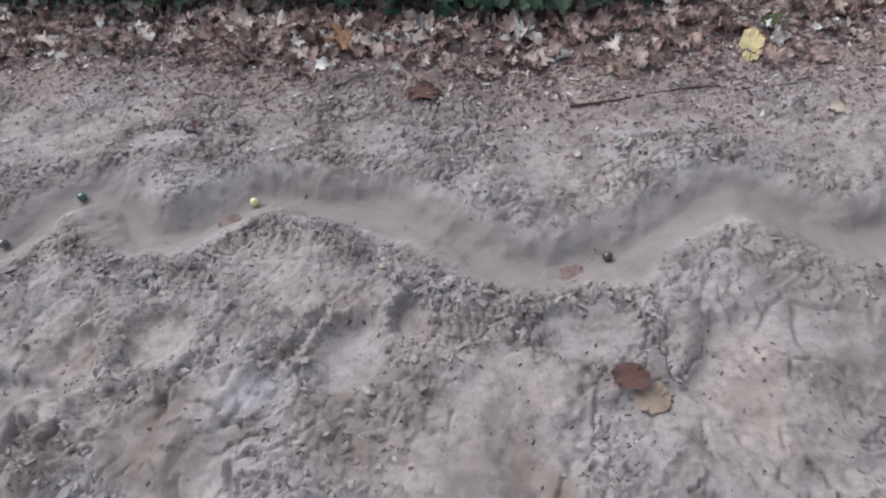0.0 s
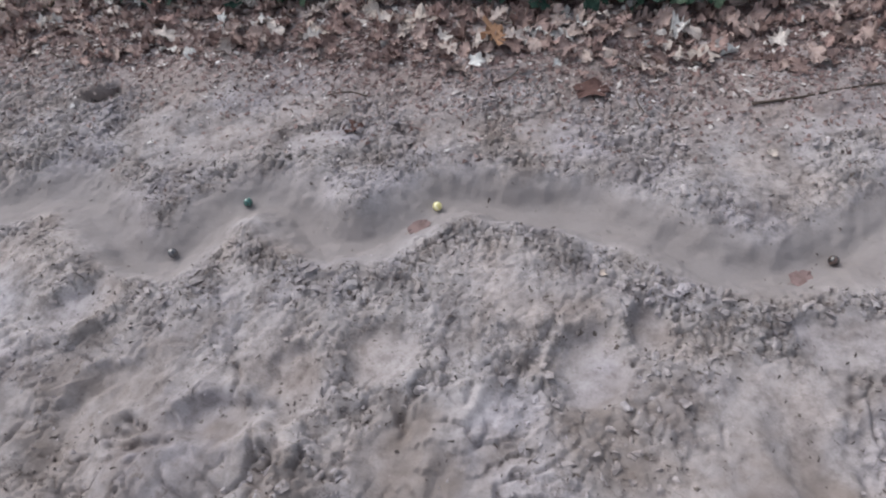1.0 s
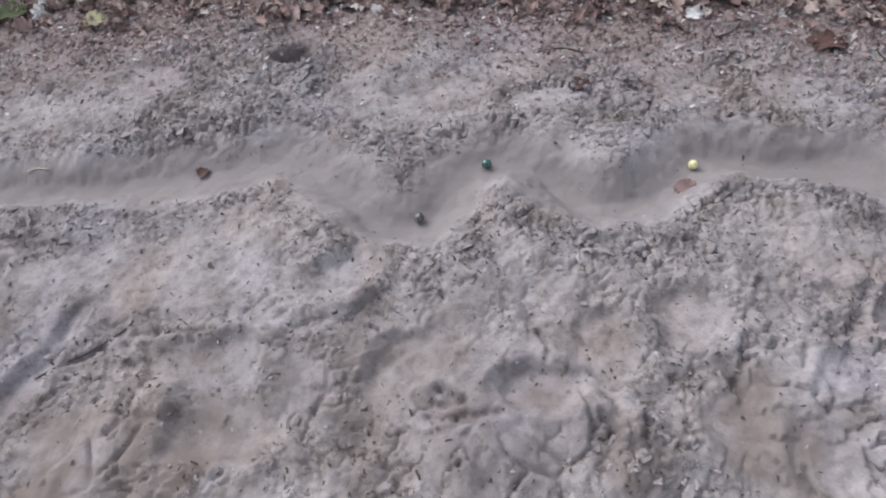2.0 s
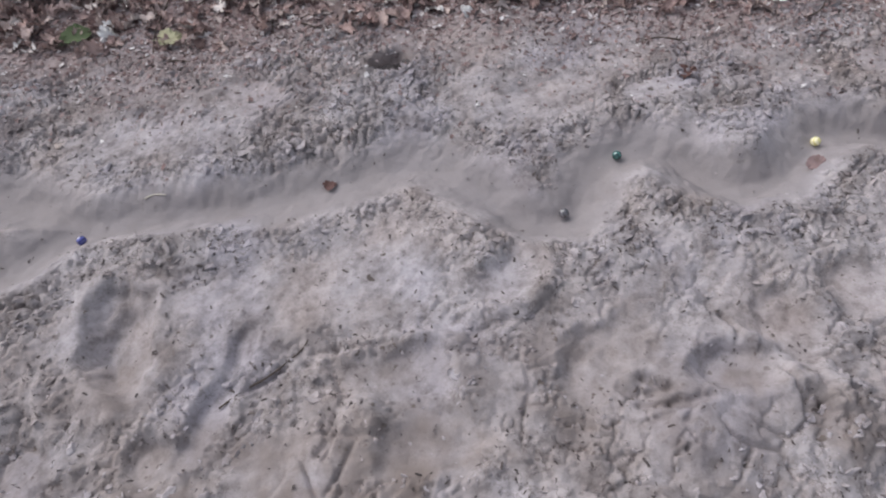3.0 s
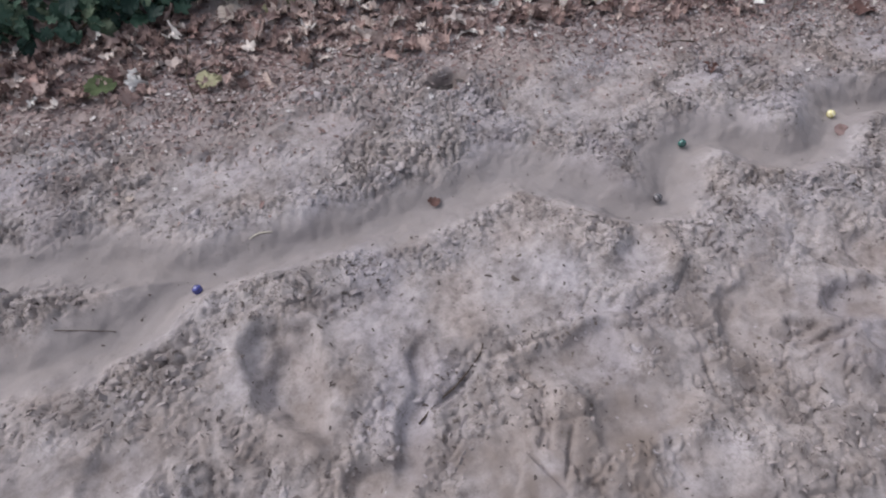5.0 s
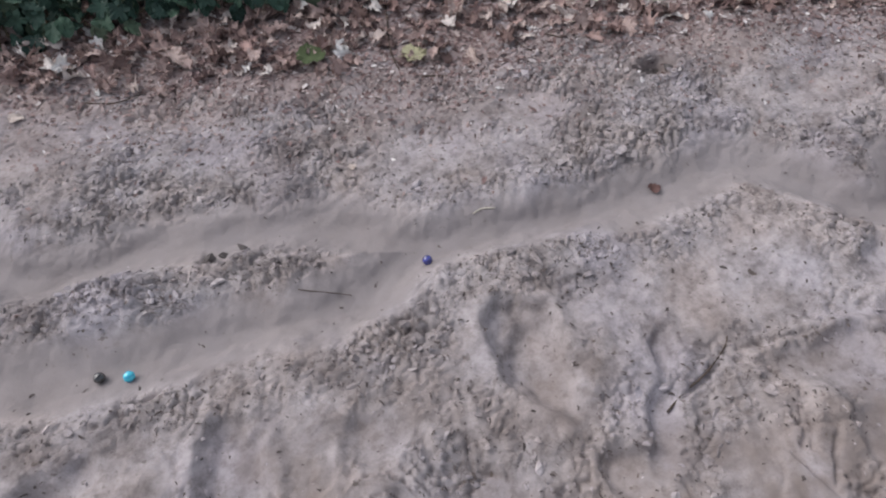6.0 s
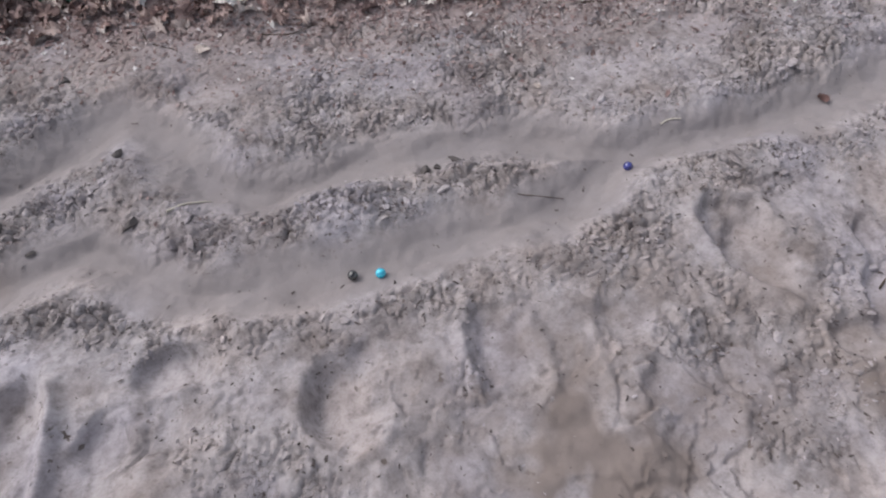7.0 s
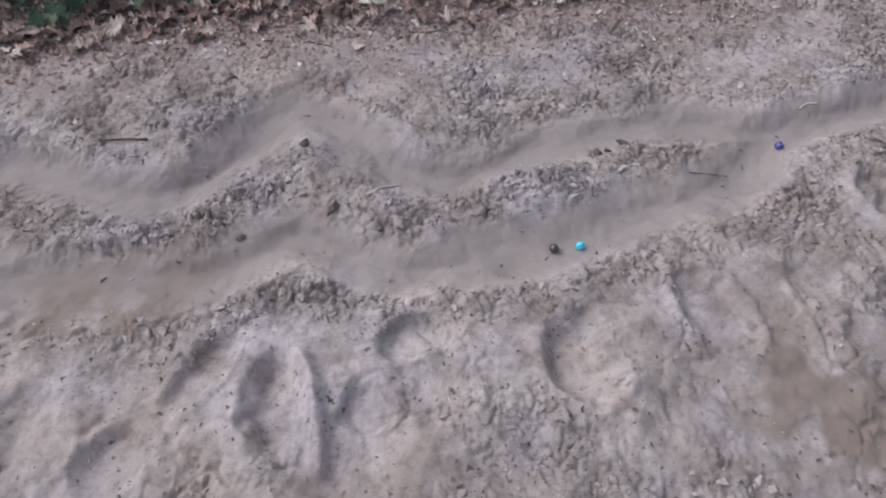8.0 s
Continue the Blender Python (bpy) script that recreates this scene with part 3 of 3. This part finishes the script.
def build_clods():
    shapes = [mesh_of("sand_clod", *clod_shape(2, 30 + k), CRUMB) for k in range(8)]
    made = 0
    while made < 260:
        x, y = rng.uniform(-2.7, 0.8), rng.uniform(0.38, 1.02)
        h, rough, rolled = lie_near(x, y)
        if rough < 0.45 or rolled > 0.02:
            continue
        s = 0.0060 + 0.0090 * rng.beta(1.3, 3.0)
        ob = new("sand_clod", shapes[made % 8])
        ob.matrix_basis = pose(x, y, h - 0.05 * s, *rng.uniform(-25, 25, 2), rng.uniform(0, 360)) @ Matrix.Diagonal((s, s, s, 1))
        tagged(ob, "lump of damp grey sand on the channel bank", "clod", "clods along the channel")
        made += 1


build_clods()


def dark_lump(x, y, size, turn):
    ob = new("soil_lump", mesh_of("soil_lump", *clod_shape(2, x * 10), DARK_SOIL))
    ob.matrix_basis = pose(x, y, height(x, y) + 0.22 * size, 10, -8, turn) @ Matrix.Diagonal((size, size, size, 1))
    tagged(ob, "dark humus lump on the sand bank", "clod", "dark lumps on the banks")


dark_lump(-1.629, 0.903, 0.013, 20)
dark_lump(-1.612, 0.907, 0.009, 70)
dark_lump(-1.581, 0.908, 0.011, 110)
dark_lump(-2.060, 1.060, 0.010, 40)
dark_lump(-2.185, 0.929, 0.008, 10)
dark_lump(-2.047, 0.933, 0.012, 80)
dark_lump(-2.144, 1.257, 0.012, 140)
dark_lump(-2.218, 0.968, 0.009, 60)
dark_lump(-0.884, 1.112, 0.024, 15)
dark_lump(-0.905, 1.104, 0.014, 120)
dark_lump(-0.868, 1.121, 0.013, 200)
dark_lump(-0.850, 1.101, 0.013, 80)


# ---- leaves ----
def leaf_shape(lobes, deep, long, seed, curl=0.25, n=26):
    """A thin leaf about one unit long, lobed, curled and with a raised midrib: verts and triangles."""
    r = np.random.default_rng(seed)
    th = np.linspace(0, 2 * np.pi, n, endpoint=False)
    rad = 0.5 * (1 - deep * (0.5 - 0.5 * np.cos(lobes * th)) + 0.06 * r.normal(0, 1, n))
    rim = np.stack([rad * np.cos(th) * long, rad * np.sin(th), np.zeros(n)], 1)
    mid = rim * 0.5
    pts = np.concatenate([[[0, 0, 0]], mid, rim])
    a, b = r.uniform(-1, 1, 2)
    pts[:, 2] = curl * (0.9 * pts[:, 1] ** 2 + a * 0.5 * pts[:, 0] ** 2 + b * 0.6 * pts[:, 0] * pts[:, 1]) + 0.035 * np.abs(pts[:, 1])
    pts[1 + n:, 2] += curl * 0.12 * r.normal(0, 1, n)
    f = []
    for k in range(n):
        q = (k + 1) % n
        f += [(0, 1 + k, 1 + q), (1 + k, 1 + n + k, 1 + n + q), (1 + k, 1 + n + q, 1 + q)]
    # a short stalk
    base = len(pts)
    s = 0.014
    end = pts[1 + n + n // 2]
    tip = end + np.array([-0.22, 0.05 * a, 0.03])
    pts = np.concatenate([pts, [end + (0, s, 0.005), end + (0, -s, 0.005), tip + (0, s, 0), tip + (0, -s, 0)]])
    f += [(base, base + 1, base + 2), (base + 1, base + 3, base + 2)]
    return pts, np.array(f)


def scrap_shape(seed):
    """A torn scrap of leaf."""
    r = np.random.default_rng(seed)
    n = 8
    th = np.sort(r.uniform(0, 2 * np.pi, n))
    rad = r.uniform(0.16, 0.72, n)
    p = np.concatenate([[[0, 0, 0.03]], np.stack([rad * np.cos(th) * 1.4, rad * np.sin(th) * 0.8, r.uniform(-0.08, 0.14, n)], 1)])
    return p, np.array([(0, 1 + k, 1 + (k + 1) % n) for k in range(n)])


DEAD = [leaf_shape(5, 0.30, 1.2, 1, 0.8), leaf_shape(5, 0.34, 1.3, 2, 1.0), leaf_shape(7, 0.28, 1.5, 3, 0.9), leaf_shape(9, 0.24, 1.7, 4, 1.0),
        leaf_shape(1, 0.25, 1.5, 5, 0.9), leaf_shape(5, 0.3, 1.1, 6, 1.3), leaf_shape(3, 0.35, 1.3, 7, 1.2), leaf_shape(7, 0.30, 1.6, 8, 1.6)]
IVY = [leaf_shape(5, 0.38, 1.0, 21, 0.35, 20), leaf_shape(3, 0.40, 1.05, 22, 0.45, 18), leaf_shape(5, 0.30, 1.1, 23, 0.3, 20), leaf_shape(1, 0.2, 1.2, 24, 0.4, 16)]


def edge_of_litter(x):
    return float(np.interp(x, *LITTER))


def edge_of_ivy(x):
    """How far the ivy stands back along the run."""
    return float(np.interp(x, [-2.943, -2.446, -2.152, -1.908, -1.665, -1.422, -1.276, -1.129, -0.981, -0.735, -0.39, -0.098, 0.095, 0.334, 0.478, 0.97],
                           [1.544, 1.514, 1.472, 1.452, 1.465, 1.437, 1.468, 1.458, 1.408, 1.348, 1.343, 1.247, 1.233, 1.239, 1.325, 1.381]))


def build_dead_leaves():
    meshes = [mesh_of("dead_leaf", v, f, LEAF_DRY) for v, f in DEAD]
    words = ["curled dry brown leaf on the sandy soil", "crisp tan maple leaf lying in the litter", "long brown oak leaf among the fallen leaves", "narrow lobed brown leaf on the litter",
             "oval dry leaf lying flat on the soil", "strongly curled brown leaf in the litter", "small three-lobed dead leaf on the soil", "rolled-up brown oak leaf in the litter"]
    made = 0
    while made < 290:
        x = rng.uniform(-2.7, 0.85)
        lo, hi = edge_of_litter(x), edge_of_ivy(x) + 0.01
        y = lo + (hi - lo) * rng.beta(2.0, 1.15)
        s = rng.uniform(0.016, 0.040) * (0.7 if y < lo + 0.10 else 1.0)
        k = int(rng.integers(0, 8))
        ob = new("dead_leaf", meshes[k])
        ob.matrix_basis = pose(x, y, height(x, y) + 0.003 + 0.012 * rng.uniform() * (y > lo + 0.1), *rng.normal(0, 20, 2), rng.uniform(0, 360)) @ Matrix.Diagonal((s, s * rng.uniform(0.6, 1.0), s, 1))
        tagged(ob, words[k], "leaf", "fallen leaves before the ivy")
        made += 1


def build_litter():
    # whole leaves further back and between, joined
    n = 4600
    x = rng.uniform(-3.2, 1.3, n)
    lo, hi = np.array([edge_of_litter(q) for q in x]), np.array([edge_of_ivy(q) for q in x])
    y = lo + 0.03 + (hi + 0.45 - lo) * rng.beta(1.3, 1.2, n)
    z = lie(x, y)[0]
    size = rng.uniform(0.012, 0.036, n)
    v, f = scatter(DEAD, np.stack([x, y, z + rng.uniform(0.002, 0.016, n)], 1), size, 0.45)
    tagged(new("leaf_litter", mesh_of("leaf_litter", v, f, LEAF_DRY_MANY)), "layer of dry brown leaves on dark soil", "litter", kind="stuff")
    # torn scraps trodden into the sand
    n = 42000
    x = rng.uniform(-2.9, 1.0, n)
    lo = np.array([edge_of_litter(q) for q in x])
    y = np.where(rng.uniform(0, 1, n) < 0.75, lo + rng.normal(0.09, 0.12, n), rng.uniform(0.84, 1.2, n))
    h, rough, rolled, damp_dark, humus = lie(x, y)
    keep = (rolled < 0.05) & (rng.uniform(0, 1, n) < np.clip(step(-0.26, 0.08, y - lo), 0.06, 1))
    x, y, h = x[keep], y[keep], h[keep]
    size = (0.003 + 0.013 * rng.beta(1.2, 2.5, len(x))) * (0.7 + 0.6 * step(-0.05, 0.2, y - lo[keep]))
    v, f = scatter([scrap_shape(k) for k in range(12)], np.stack([x, y, h + 0.0015], 1), size, 0.3)
    tagged(new("leaf_scraps", mesh_of("leaf_scraps", v, f, LEAF_BITS)), "torn scraps of dead leaf trodden into sand", "litter", kind="stuff")
    # dark slivers of bark, rootlets and husks over the sand, few in the channel
    n = 30000
    x, y = rng.uniform(-2.75, 0.9, n), rng.uniform(0.3, 1.2, n)
    h, rough, rolled, damp_dark, humus = lie(x, y)
    keep = rng.uniform(0, 1, n) < np.where(rolled > 0.3, 0.03, 0.07 + 0.93 * rough ** 1.3)
    x, y, h = x[keep], y[keep], h[keep]
    slivers = [(scrap_shape(40 + k)[0] * np.array([0.95, 0.70, 1.3]), scrap_shape(40 + k)[1]) for k in range(8)]
    v, f = scatter(slivers, np.stack([x, y, h + 0.0012], 1), 0.0022 + 0.0080 * rng.beta(1.2, 3.6, len(x)), 0.35)
    tagged(new("bark_slivers", mesh_of("bark_slivers", v, f, SLIVER)), "dark slivers of bark scattered over the sand", "litter", kind="stuff")


build_dead_leaves()
build_litter()


def single_leaf(name, label, shape, material, x, y, size, turn, tip=(0, 0), lift=0.004):
    ob = new(name, mesh_of(name, *shape, material))
    ob.matrix_basis = pose(x, y, height(x, y) + lift, *tip, turn) @ Matrix.Diagonal((size, size, size, 1))
    return tagged(ob, label, "leaf")


single_leaf("yellow_leaf", "long pale yellow leaf on the brown litter", leaf_shape(1, 0.12, 2.0, 51, 0.25), LEAF_YELLOW, 0.499, 1.105, 0.040, 72, (8, -12), 0.012)
single_leaf("green_leaf", "small dark olive leaf beside a yellow leaf", leaf_shape(1, 0.2, 1.3, 52, 0.4), LEAF_MOSS, 0.549, 1.162, 0.042, 20, (5, 8), 0.008)
single_leaf("lime_leaf", "pale lime-green fallen leaf on the sand", leaf_shape(3, 0.2, 1.1, 53, 0.3), LEAF_LIME, -1.262, 1.252, 0.044, 10, (6, 4), 0.016)
single_leaf("green_leaf", "fresh green leaf lying in the litter", leaf_shape(1, 0.15, 1.1, 54, 0.3), LEAF_MOSS, -1.437, 1.296, 0.052, 60, (10, 5), 0.016)
single_leaf("lime_leaf", "yellow-green leaf at the edge of the ivy", leaf_shape(1, 0.2, 1.5, 55, 0.4), LEAF_LIME, -1.099, 1.438, 0.050, 15, (4, -6), 0.008)
single_leaf("pale_leaf", "cream-coloured dry leaf beside the ivy", leaf_shape(3, 0.3, 1.3, 56, 0.5), LEAF_PALE, -1.190, 1.431, 0.058, -10, (8, 5), 0.010)
single_leaf("pale_leaf", "bleached curled leaf standing in the litter", leaf_shape(5, 0.4, 1.2, 57, 0.9), LEAF_PALE, -0.410, 1.282, 0.045, 60, (30, 10), 0.016)
single_leaf("pale_leaf", "large bleached maple leaf on the litter", leaf_shape(5, 0.45, 1.2, 58, 0.7), LEAF_PALE, -0.326, 1.235, 0.066, 5, (14, -8), 0.012)
single_leaf("pale_leaf", "light tan leaf lying flat on the litter", leaf_shape(3, 0.35, 1.2, 59, 0.4), LEAF_PALE, -0.525, 1.238, 0.048, -20, (5, 5), 0.008)
single_leaf("pale_leaf", "pale flat leaf on brown litter", leaf_shape(5, 0.4, 1.4, 60, 0.4), LEAF_PALE, 0.149, 1.103, 0.044, 8, (4, 4), 0.014)
single_leaf("pale_leaf", "whitish leaf at the foot of the ivy", leaf_shape(5, 0.5, 1.2, 61, 0.7), LEAF_PALE, -2.479, 1.519, 0.070, 25, (12, 6), 0.012)
single_leaf("pale_leaf", "small white dry leaf on the sand", leaf_shape(3, 0.3, 1.6, 62, 0.5), LEAF_PALE, 0.573, 0.927, 0.024, -25, (6, 3), 0.004)
single_leaf("pale_leaf", "white scrap of leaf on the sand", leaf_shape(3, 0.3, 1.2, 63, 0.5), LEAF_PALE, 0.190, 0.871, 0.016, 40, (6, 3), 0.003)
single_leaf("pale_leaf", "tiny white petal beside the channel", leaf_shape(1, 0.2, 1.4, 64, 0.3), LEAF_PALE, -0.082, 0.669, 0.010, 10, (4, 3), 0.004)
single_leaf("pale_leaf", "small pale leaf on the trodden sand", leaf_shape(3, 0.3, 1.2, 65, 0.4), LEAF_PALE, -1.920, 1.269, 0.022, 10, (5, 3), 0.004)
single_leaf("pale_leaf", "white fleck of dry leaf on sand", leaf_shape(3, 0.3, 1.2, 66, 0.4), LEAF_PALE, -1.412, 1.020, 0.012, 30, (5, 3), 0.003)
single_leaf("rust_leaf", "rust-brown leaf pressed into the sand", leaf_shape(1, 0.3, 1.4, 67, 0.3), LEAF_RUST, 0.205, 0.497, 0.036, -5, (4, 3), 0.011)
single_leaf("tan_leaf", "sand-coloured leaf pressed into the ground", leaf_shape(1, 0.25, 1.2, 72, 0.2), LEAF_SAND, 0.228, 0.475, 0.040, 40, (3, 2), 0.007)
single_leaf("rust_leaf", "reddish scrap of leaf in the channel", leaf_shape(3, 0.3, 1.2, 68, 0.5), LEAF_RUST, -0.989, 0.867, 0.020, 30, (5, 3), 0.003)
single_leaf("red_leaf", "faded red leaf rolled flat in the channel", leaf_shape(3, 0.2, 1.4, 73, 0.2), LEAF_RED, 0.162, 0.661, 0.026, 25, (3, 2), 0.003)
single_leaf("red_leaf", "dull red scrap pressed into the channel floor", leaf_shape(1, 0.25, 1.5, 74, 0.2), LEAF_RED, -0.319, 0.768, 0.026, 35, (3, 2), 0.003)
single_leaf("rust_leaf", "small crumpled red-brown leaf on sand", leaf_shape(3, 0.3, 1.3, 75, 0.7), LEAF_RUST, -0.428, 0.978, 0.030, 0, (8, 4), 0.004)
single_leaf("tan_leaf", "orange-tan leaf standing in the litter", leaf_shape(5, 0.45, 1.2, 69, 0.6), leaf_material("tan_leaf", ((0.0, (0.36, 0.21, 0.13)), (1.0, (0.40, 0.24, 0.15)))), -0.190, 1.168, 0.066, 70, (22, 8), 0.016)
single_leaf("rust_leaf", "dark red-brown leaf on trodden sand", leaf_shape(5, 0.3, 1.5, 70, 0.5), LEAF_RUST, -0.043, 1.027, 0.045, 5, (3, 3), 0.004)


# ---- twigs ----
def twig(name, label, material, r0, r1, points, lift=-0.0005):
    """A bent, tapered twig that lies on the ground along the points."""
    line = spline(points, 5)
    n, sides = len(line), 6
    # a stiff twig: it keeps a straight slope over the uneven ground
    hs = np.array([height(x, y) for x, y in line])
    at = np.arange(n)
    flat = np.polyval(np.polyfit(at, hs, 1), at)
    flat = flat + max(0.0, float(np.percentile(hs - flat, 74)))
    bm = bmesh.new()
    rings = []
    for k, (x, y) in enumerate(line):
        a = line[max(k - 1, 0)]
        b = line[min(k + 1, n - 1)]
        d = Vector((b[0] - a[0], b[1] - a[1], 0)).normalized()
        side, r = Vector((-d.y, d.x, 0)), (r0 + (r1 - r0) * k / (n - 1)) * (1 + 0.2 * noise.noise(Vector((x * 90, y * 90, 1))))
        c = Vector((x, y, flat[k] + lift + r))
        rings.append([bm.verts.new(c + side * (r * math.cos(q)) + Vector((0, 0, r * math.sin(q)))) for q in np.linspace(0, 2 * np.pi, sides, endpoint=False)])
    for p, q in zip(rings[:-1], rings[1:]):
        for k in range(sides):
            bm.faces.new((p[k], p[(k + 1) % sides], q[(k + 1) % sides], q[k]))
    bm.faces.new(rings[0][::-1])
    bm.faces.new(rings[-1])
    for fc in bm.faces:
        fc.smooth = True
    return tagged(part(name, bm, material), label, "twig")


twig("stick", "thin dark bent stick lying on pale sand", BARK, 0.0014, 0.0008, [(-1.128, 0.546), (-1.1, 0.562), (-1.074, 0.572), (-1.052, 0.584), (-1.028, 0.601), (-1.02, 0.612)])
twig("twig", "peeled whitish twig on the channel bank", PEELED, 0.0022, 0.0012, [(-1.996, 0.934), (-1.975, 0.945), (-1.958, 0.949), (-1.938, 0.949)])
twig("twig", "dark straight twig across the channel bank", BARK, 0.0009, 0.0006, [(-1.518, 0.821), (-1.485, 0.814), (-1.452, 0.806)])
twig("twig", "thin dark twig lying on the sand", BARK, 0.0014, 0.0022, [(-2.367, 1.179), (-2.328, 1.167), (-2.290, 1.152)])
twig("twig", "short white twig beside the channel", PEELED, 0.0016, 0.0010, [(-1.261, 0.888), (-1.246, 0.892), (-1.228, 0.887)])
twig("twig", "long reddish twig along the litter's edge", BARK, 0.0022, 0.0012, [(0.190, 0.975), (0.267, 0.985), (0.353, 1.002), (0.429, 1.009)])
twig("twig", "thin pale twig poking out of the ivy", PEELED, 0.0012, 0.0018, [(-0.229, 1.289), (-0.200, 1.251), (-0.171, 1.227), (-0.108, 1.219)])
twig("twig", "thin curved stem lying across the litter", BARK, 0.0016, 0.0012, [(-1.276, 1.436), (-1.287, 1.356), (-1.297, 1.287), (-1.292, 1.218)])
twig("twig", "thin stem lying towards the ivy", BARK, 0.0014, 0.0010, [(-1.232, 1.357), (-1.192, 1.387), (-1.158, 1.397)])
for k in range(26):
    x, y, a, s = rng.uniform(-2.6, 0.7), 0, rng.uniform(0, 6.28), rng.uniform(0.02, 0.06)
    y = edge_of_litter(x) + rng.uniform(-0.05, 0.25)
    twig("twig", "small dry brown twig in the leaf litter", BARK, 0.0014, 0.0008, [(x, y), (x + s * math.cos(a), y + s * math.sin(a)), (x + 2 * s * math.cos(a + 0.3), y + 2 * s * math.sin(a + 0.3))])


# ---- ivy ----
def ivy_patch(x0, x1, deep, count, front, seed, label):
    """Ivy that creeps over the bank: woody stems, leaves in front each a part, the mass behind joined."""
    global rng
    rng = np.random.default_rng(seed)
    xm = 0.5 * (x0 + x1)
    patch = new("ivy_patch")
    patch.location = (xm, edge_of_ivy(xm), 0)
    tagged(patch, label, "ivy")
    off = Matrix.Translation((-xm, -edge_of_ivy(xm), 0))
    for k in range(9):
        xa = rng.uniform(x0, x1)
        pts = [(xa, edge_of_ivy(xa) + 0.02), (xa + rng.uniform(-0.08, 0.08), edge_of_ivy(xa) + 0.12), (xa + rng.uniform(-0.12, 0.12), edge_of_ivy(xa) + 0.28)]
        st = twig("stem", "", STEM, 0.002, 0.003, pts, 0.02)
        st.parent = patch
        st.matrix_basis = off
        del st["category"]
    meshes = [mesh_of("leaf", v, f, LEAF_IVY) for v, f in IVY]
    for k in range(front):
        x = rng.uniform(x0, x1)
        b = rng.uniform(-0.01, 0.10)
        y = edge_of_ivy(x) + b
        z = max(height(x, y), 0) + 0.012 + 0.10 * rng.uniform(0.1, 1) * min(1, 0.35 + 6 * max(b, 0))
        s = rng.uniform(0.022, 0.043)
        ob = new("leaf", meshes[k % 4])
        ob.parent = patch
        ob.matrix_basis = off @ pose(x, y, z, 38 + rng.normal(0, 20), rng.normal(0, 20), rng.normal(0, 50)) @ pose(0, 0, 0, 0, 0, -90) @ Matrix.Diagonal((s, s, s, 1))
    x = rng.uniform(x0 - 0.05, x1 + 0.05, count)
    b = 0.02 + deep * rng.uniform(0, 1, count)
    y = np.array([edge_of_ivy(q) for q in x]) + b
    z = 0.012 + rng.uniform(0.1, 1, count) * np.minimum(0.15, 0.05 + 0.8 * b)
    v, f = scatter(IVY, np.stack([x, y, z], 1), rng.uniform(0.022, 0.044, count), 0.6)
    v = v - np.array([xm, edge_of_ivy(xm), 0])
    ob = new("foliage", mesh_of("foliage", v, f, LEAF_IVY_MANY))
    ob.parent = patch
    tagged(ob, kind="stuff")


ivy_patch(-0.95, -0.22, 0.55, 1500, 130, 101, "dark green ivy creeping behind dry brown leaves")
ivy_patch(-0.22, 0.48, 0.60, 1700, 140, 102, "dense dark green ivy at the litter's edge")
ivy_patch(-2.02, -1.36, 0.60, 1700, 150, 103, "dense blue-green ivy hanging over the soil")
ivy_patch(-1.36, -0.95, 0.55, 800, 75, 105, "low green ivy among curled dry leaves")
ivy_patch(-2.75, -2.02, 0.60, 620, 70, 104, "thin dark ivy mixed with brown leaves")


# ---- marbles in the channel ----
MARBLE_R = 0.0070


def marble(label, one, two, x, y):
    bm = bmesh.new()
    bmesh.ops.create_uvsphere(bm, u_segments=28, v_segments=18, radius=MARBLE_R)
    for fc in bm.faces:
        fc.smooth = True
    ob = part("glass_marble", bm, glass_material("marble_glass", one, two))
    ob.matrix_basis = pose(x, y, height(x, y) + MARBLE_R - 0.0008, *rng.uniform(0, 180, 3))
    return tagged(ob, label, "marble", "marbles in the channel")


marble("bright cyan-blue glass marble in the sand channel", (0.02, 0.42, 0.62), (0.05, 0.62, 0.78), -1.733, 0.756)

marble("pale yellow glass marble in the sand channel", (0.75, 0.68, 0.28), (0.85, 0.80, 0.50), -0.293, 0.815)

marble("dark brown and white glass marble in the channel", (0.022, 0.016, 0.014), (0.10, 0.06, 0.05), 0.212, 0.687)

marble("black glass marble in the lower channel", (0.012, 0.012, 0.013), (0.05, 0.05, 0.05), -1.769, 0.765)

marble("deep blue glass marble near the fork", (0.02, 0.025, 0.16), (0.06, 0.07, 0.32), -1.343, 0.829)

marble("grey glass marble in the sand channel", (0.05, 0.05, 0.055), (0.16, 0.15, 0.16), -0.670, 0.756)
marble("dark green glass marble in the sand channel", (0.010, 0.060, 0.050), (0.03, 0.15, 0.13), -0.574, 0.839)
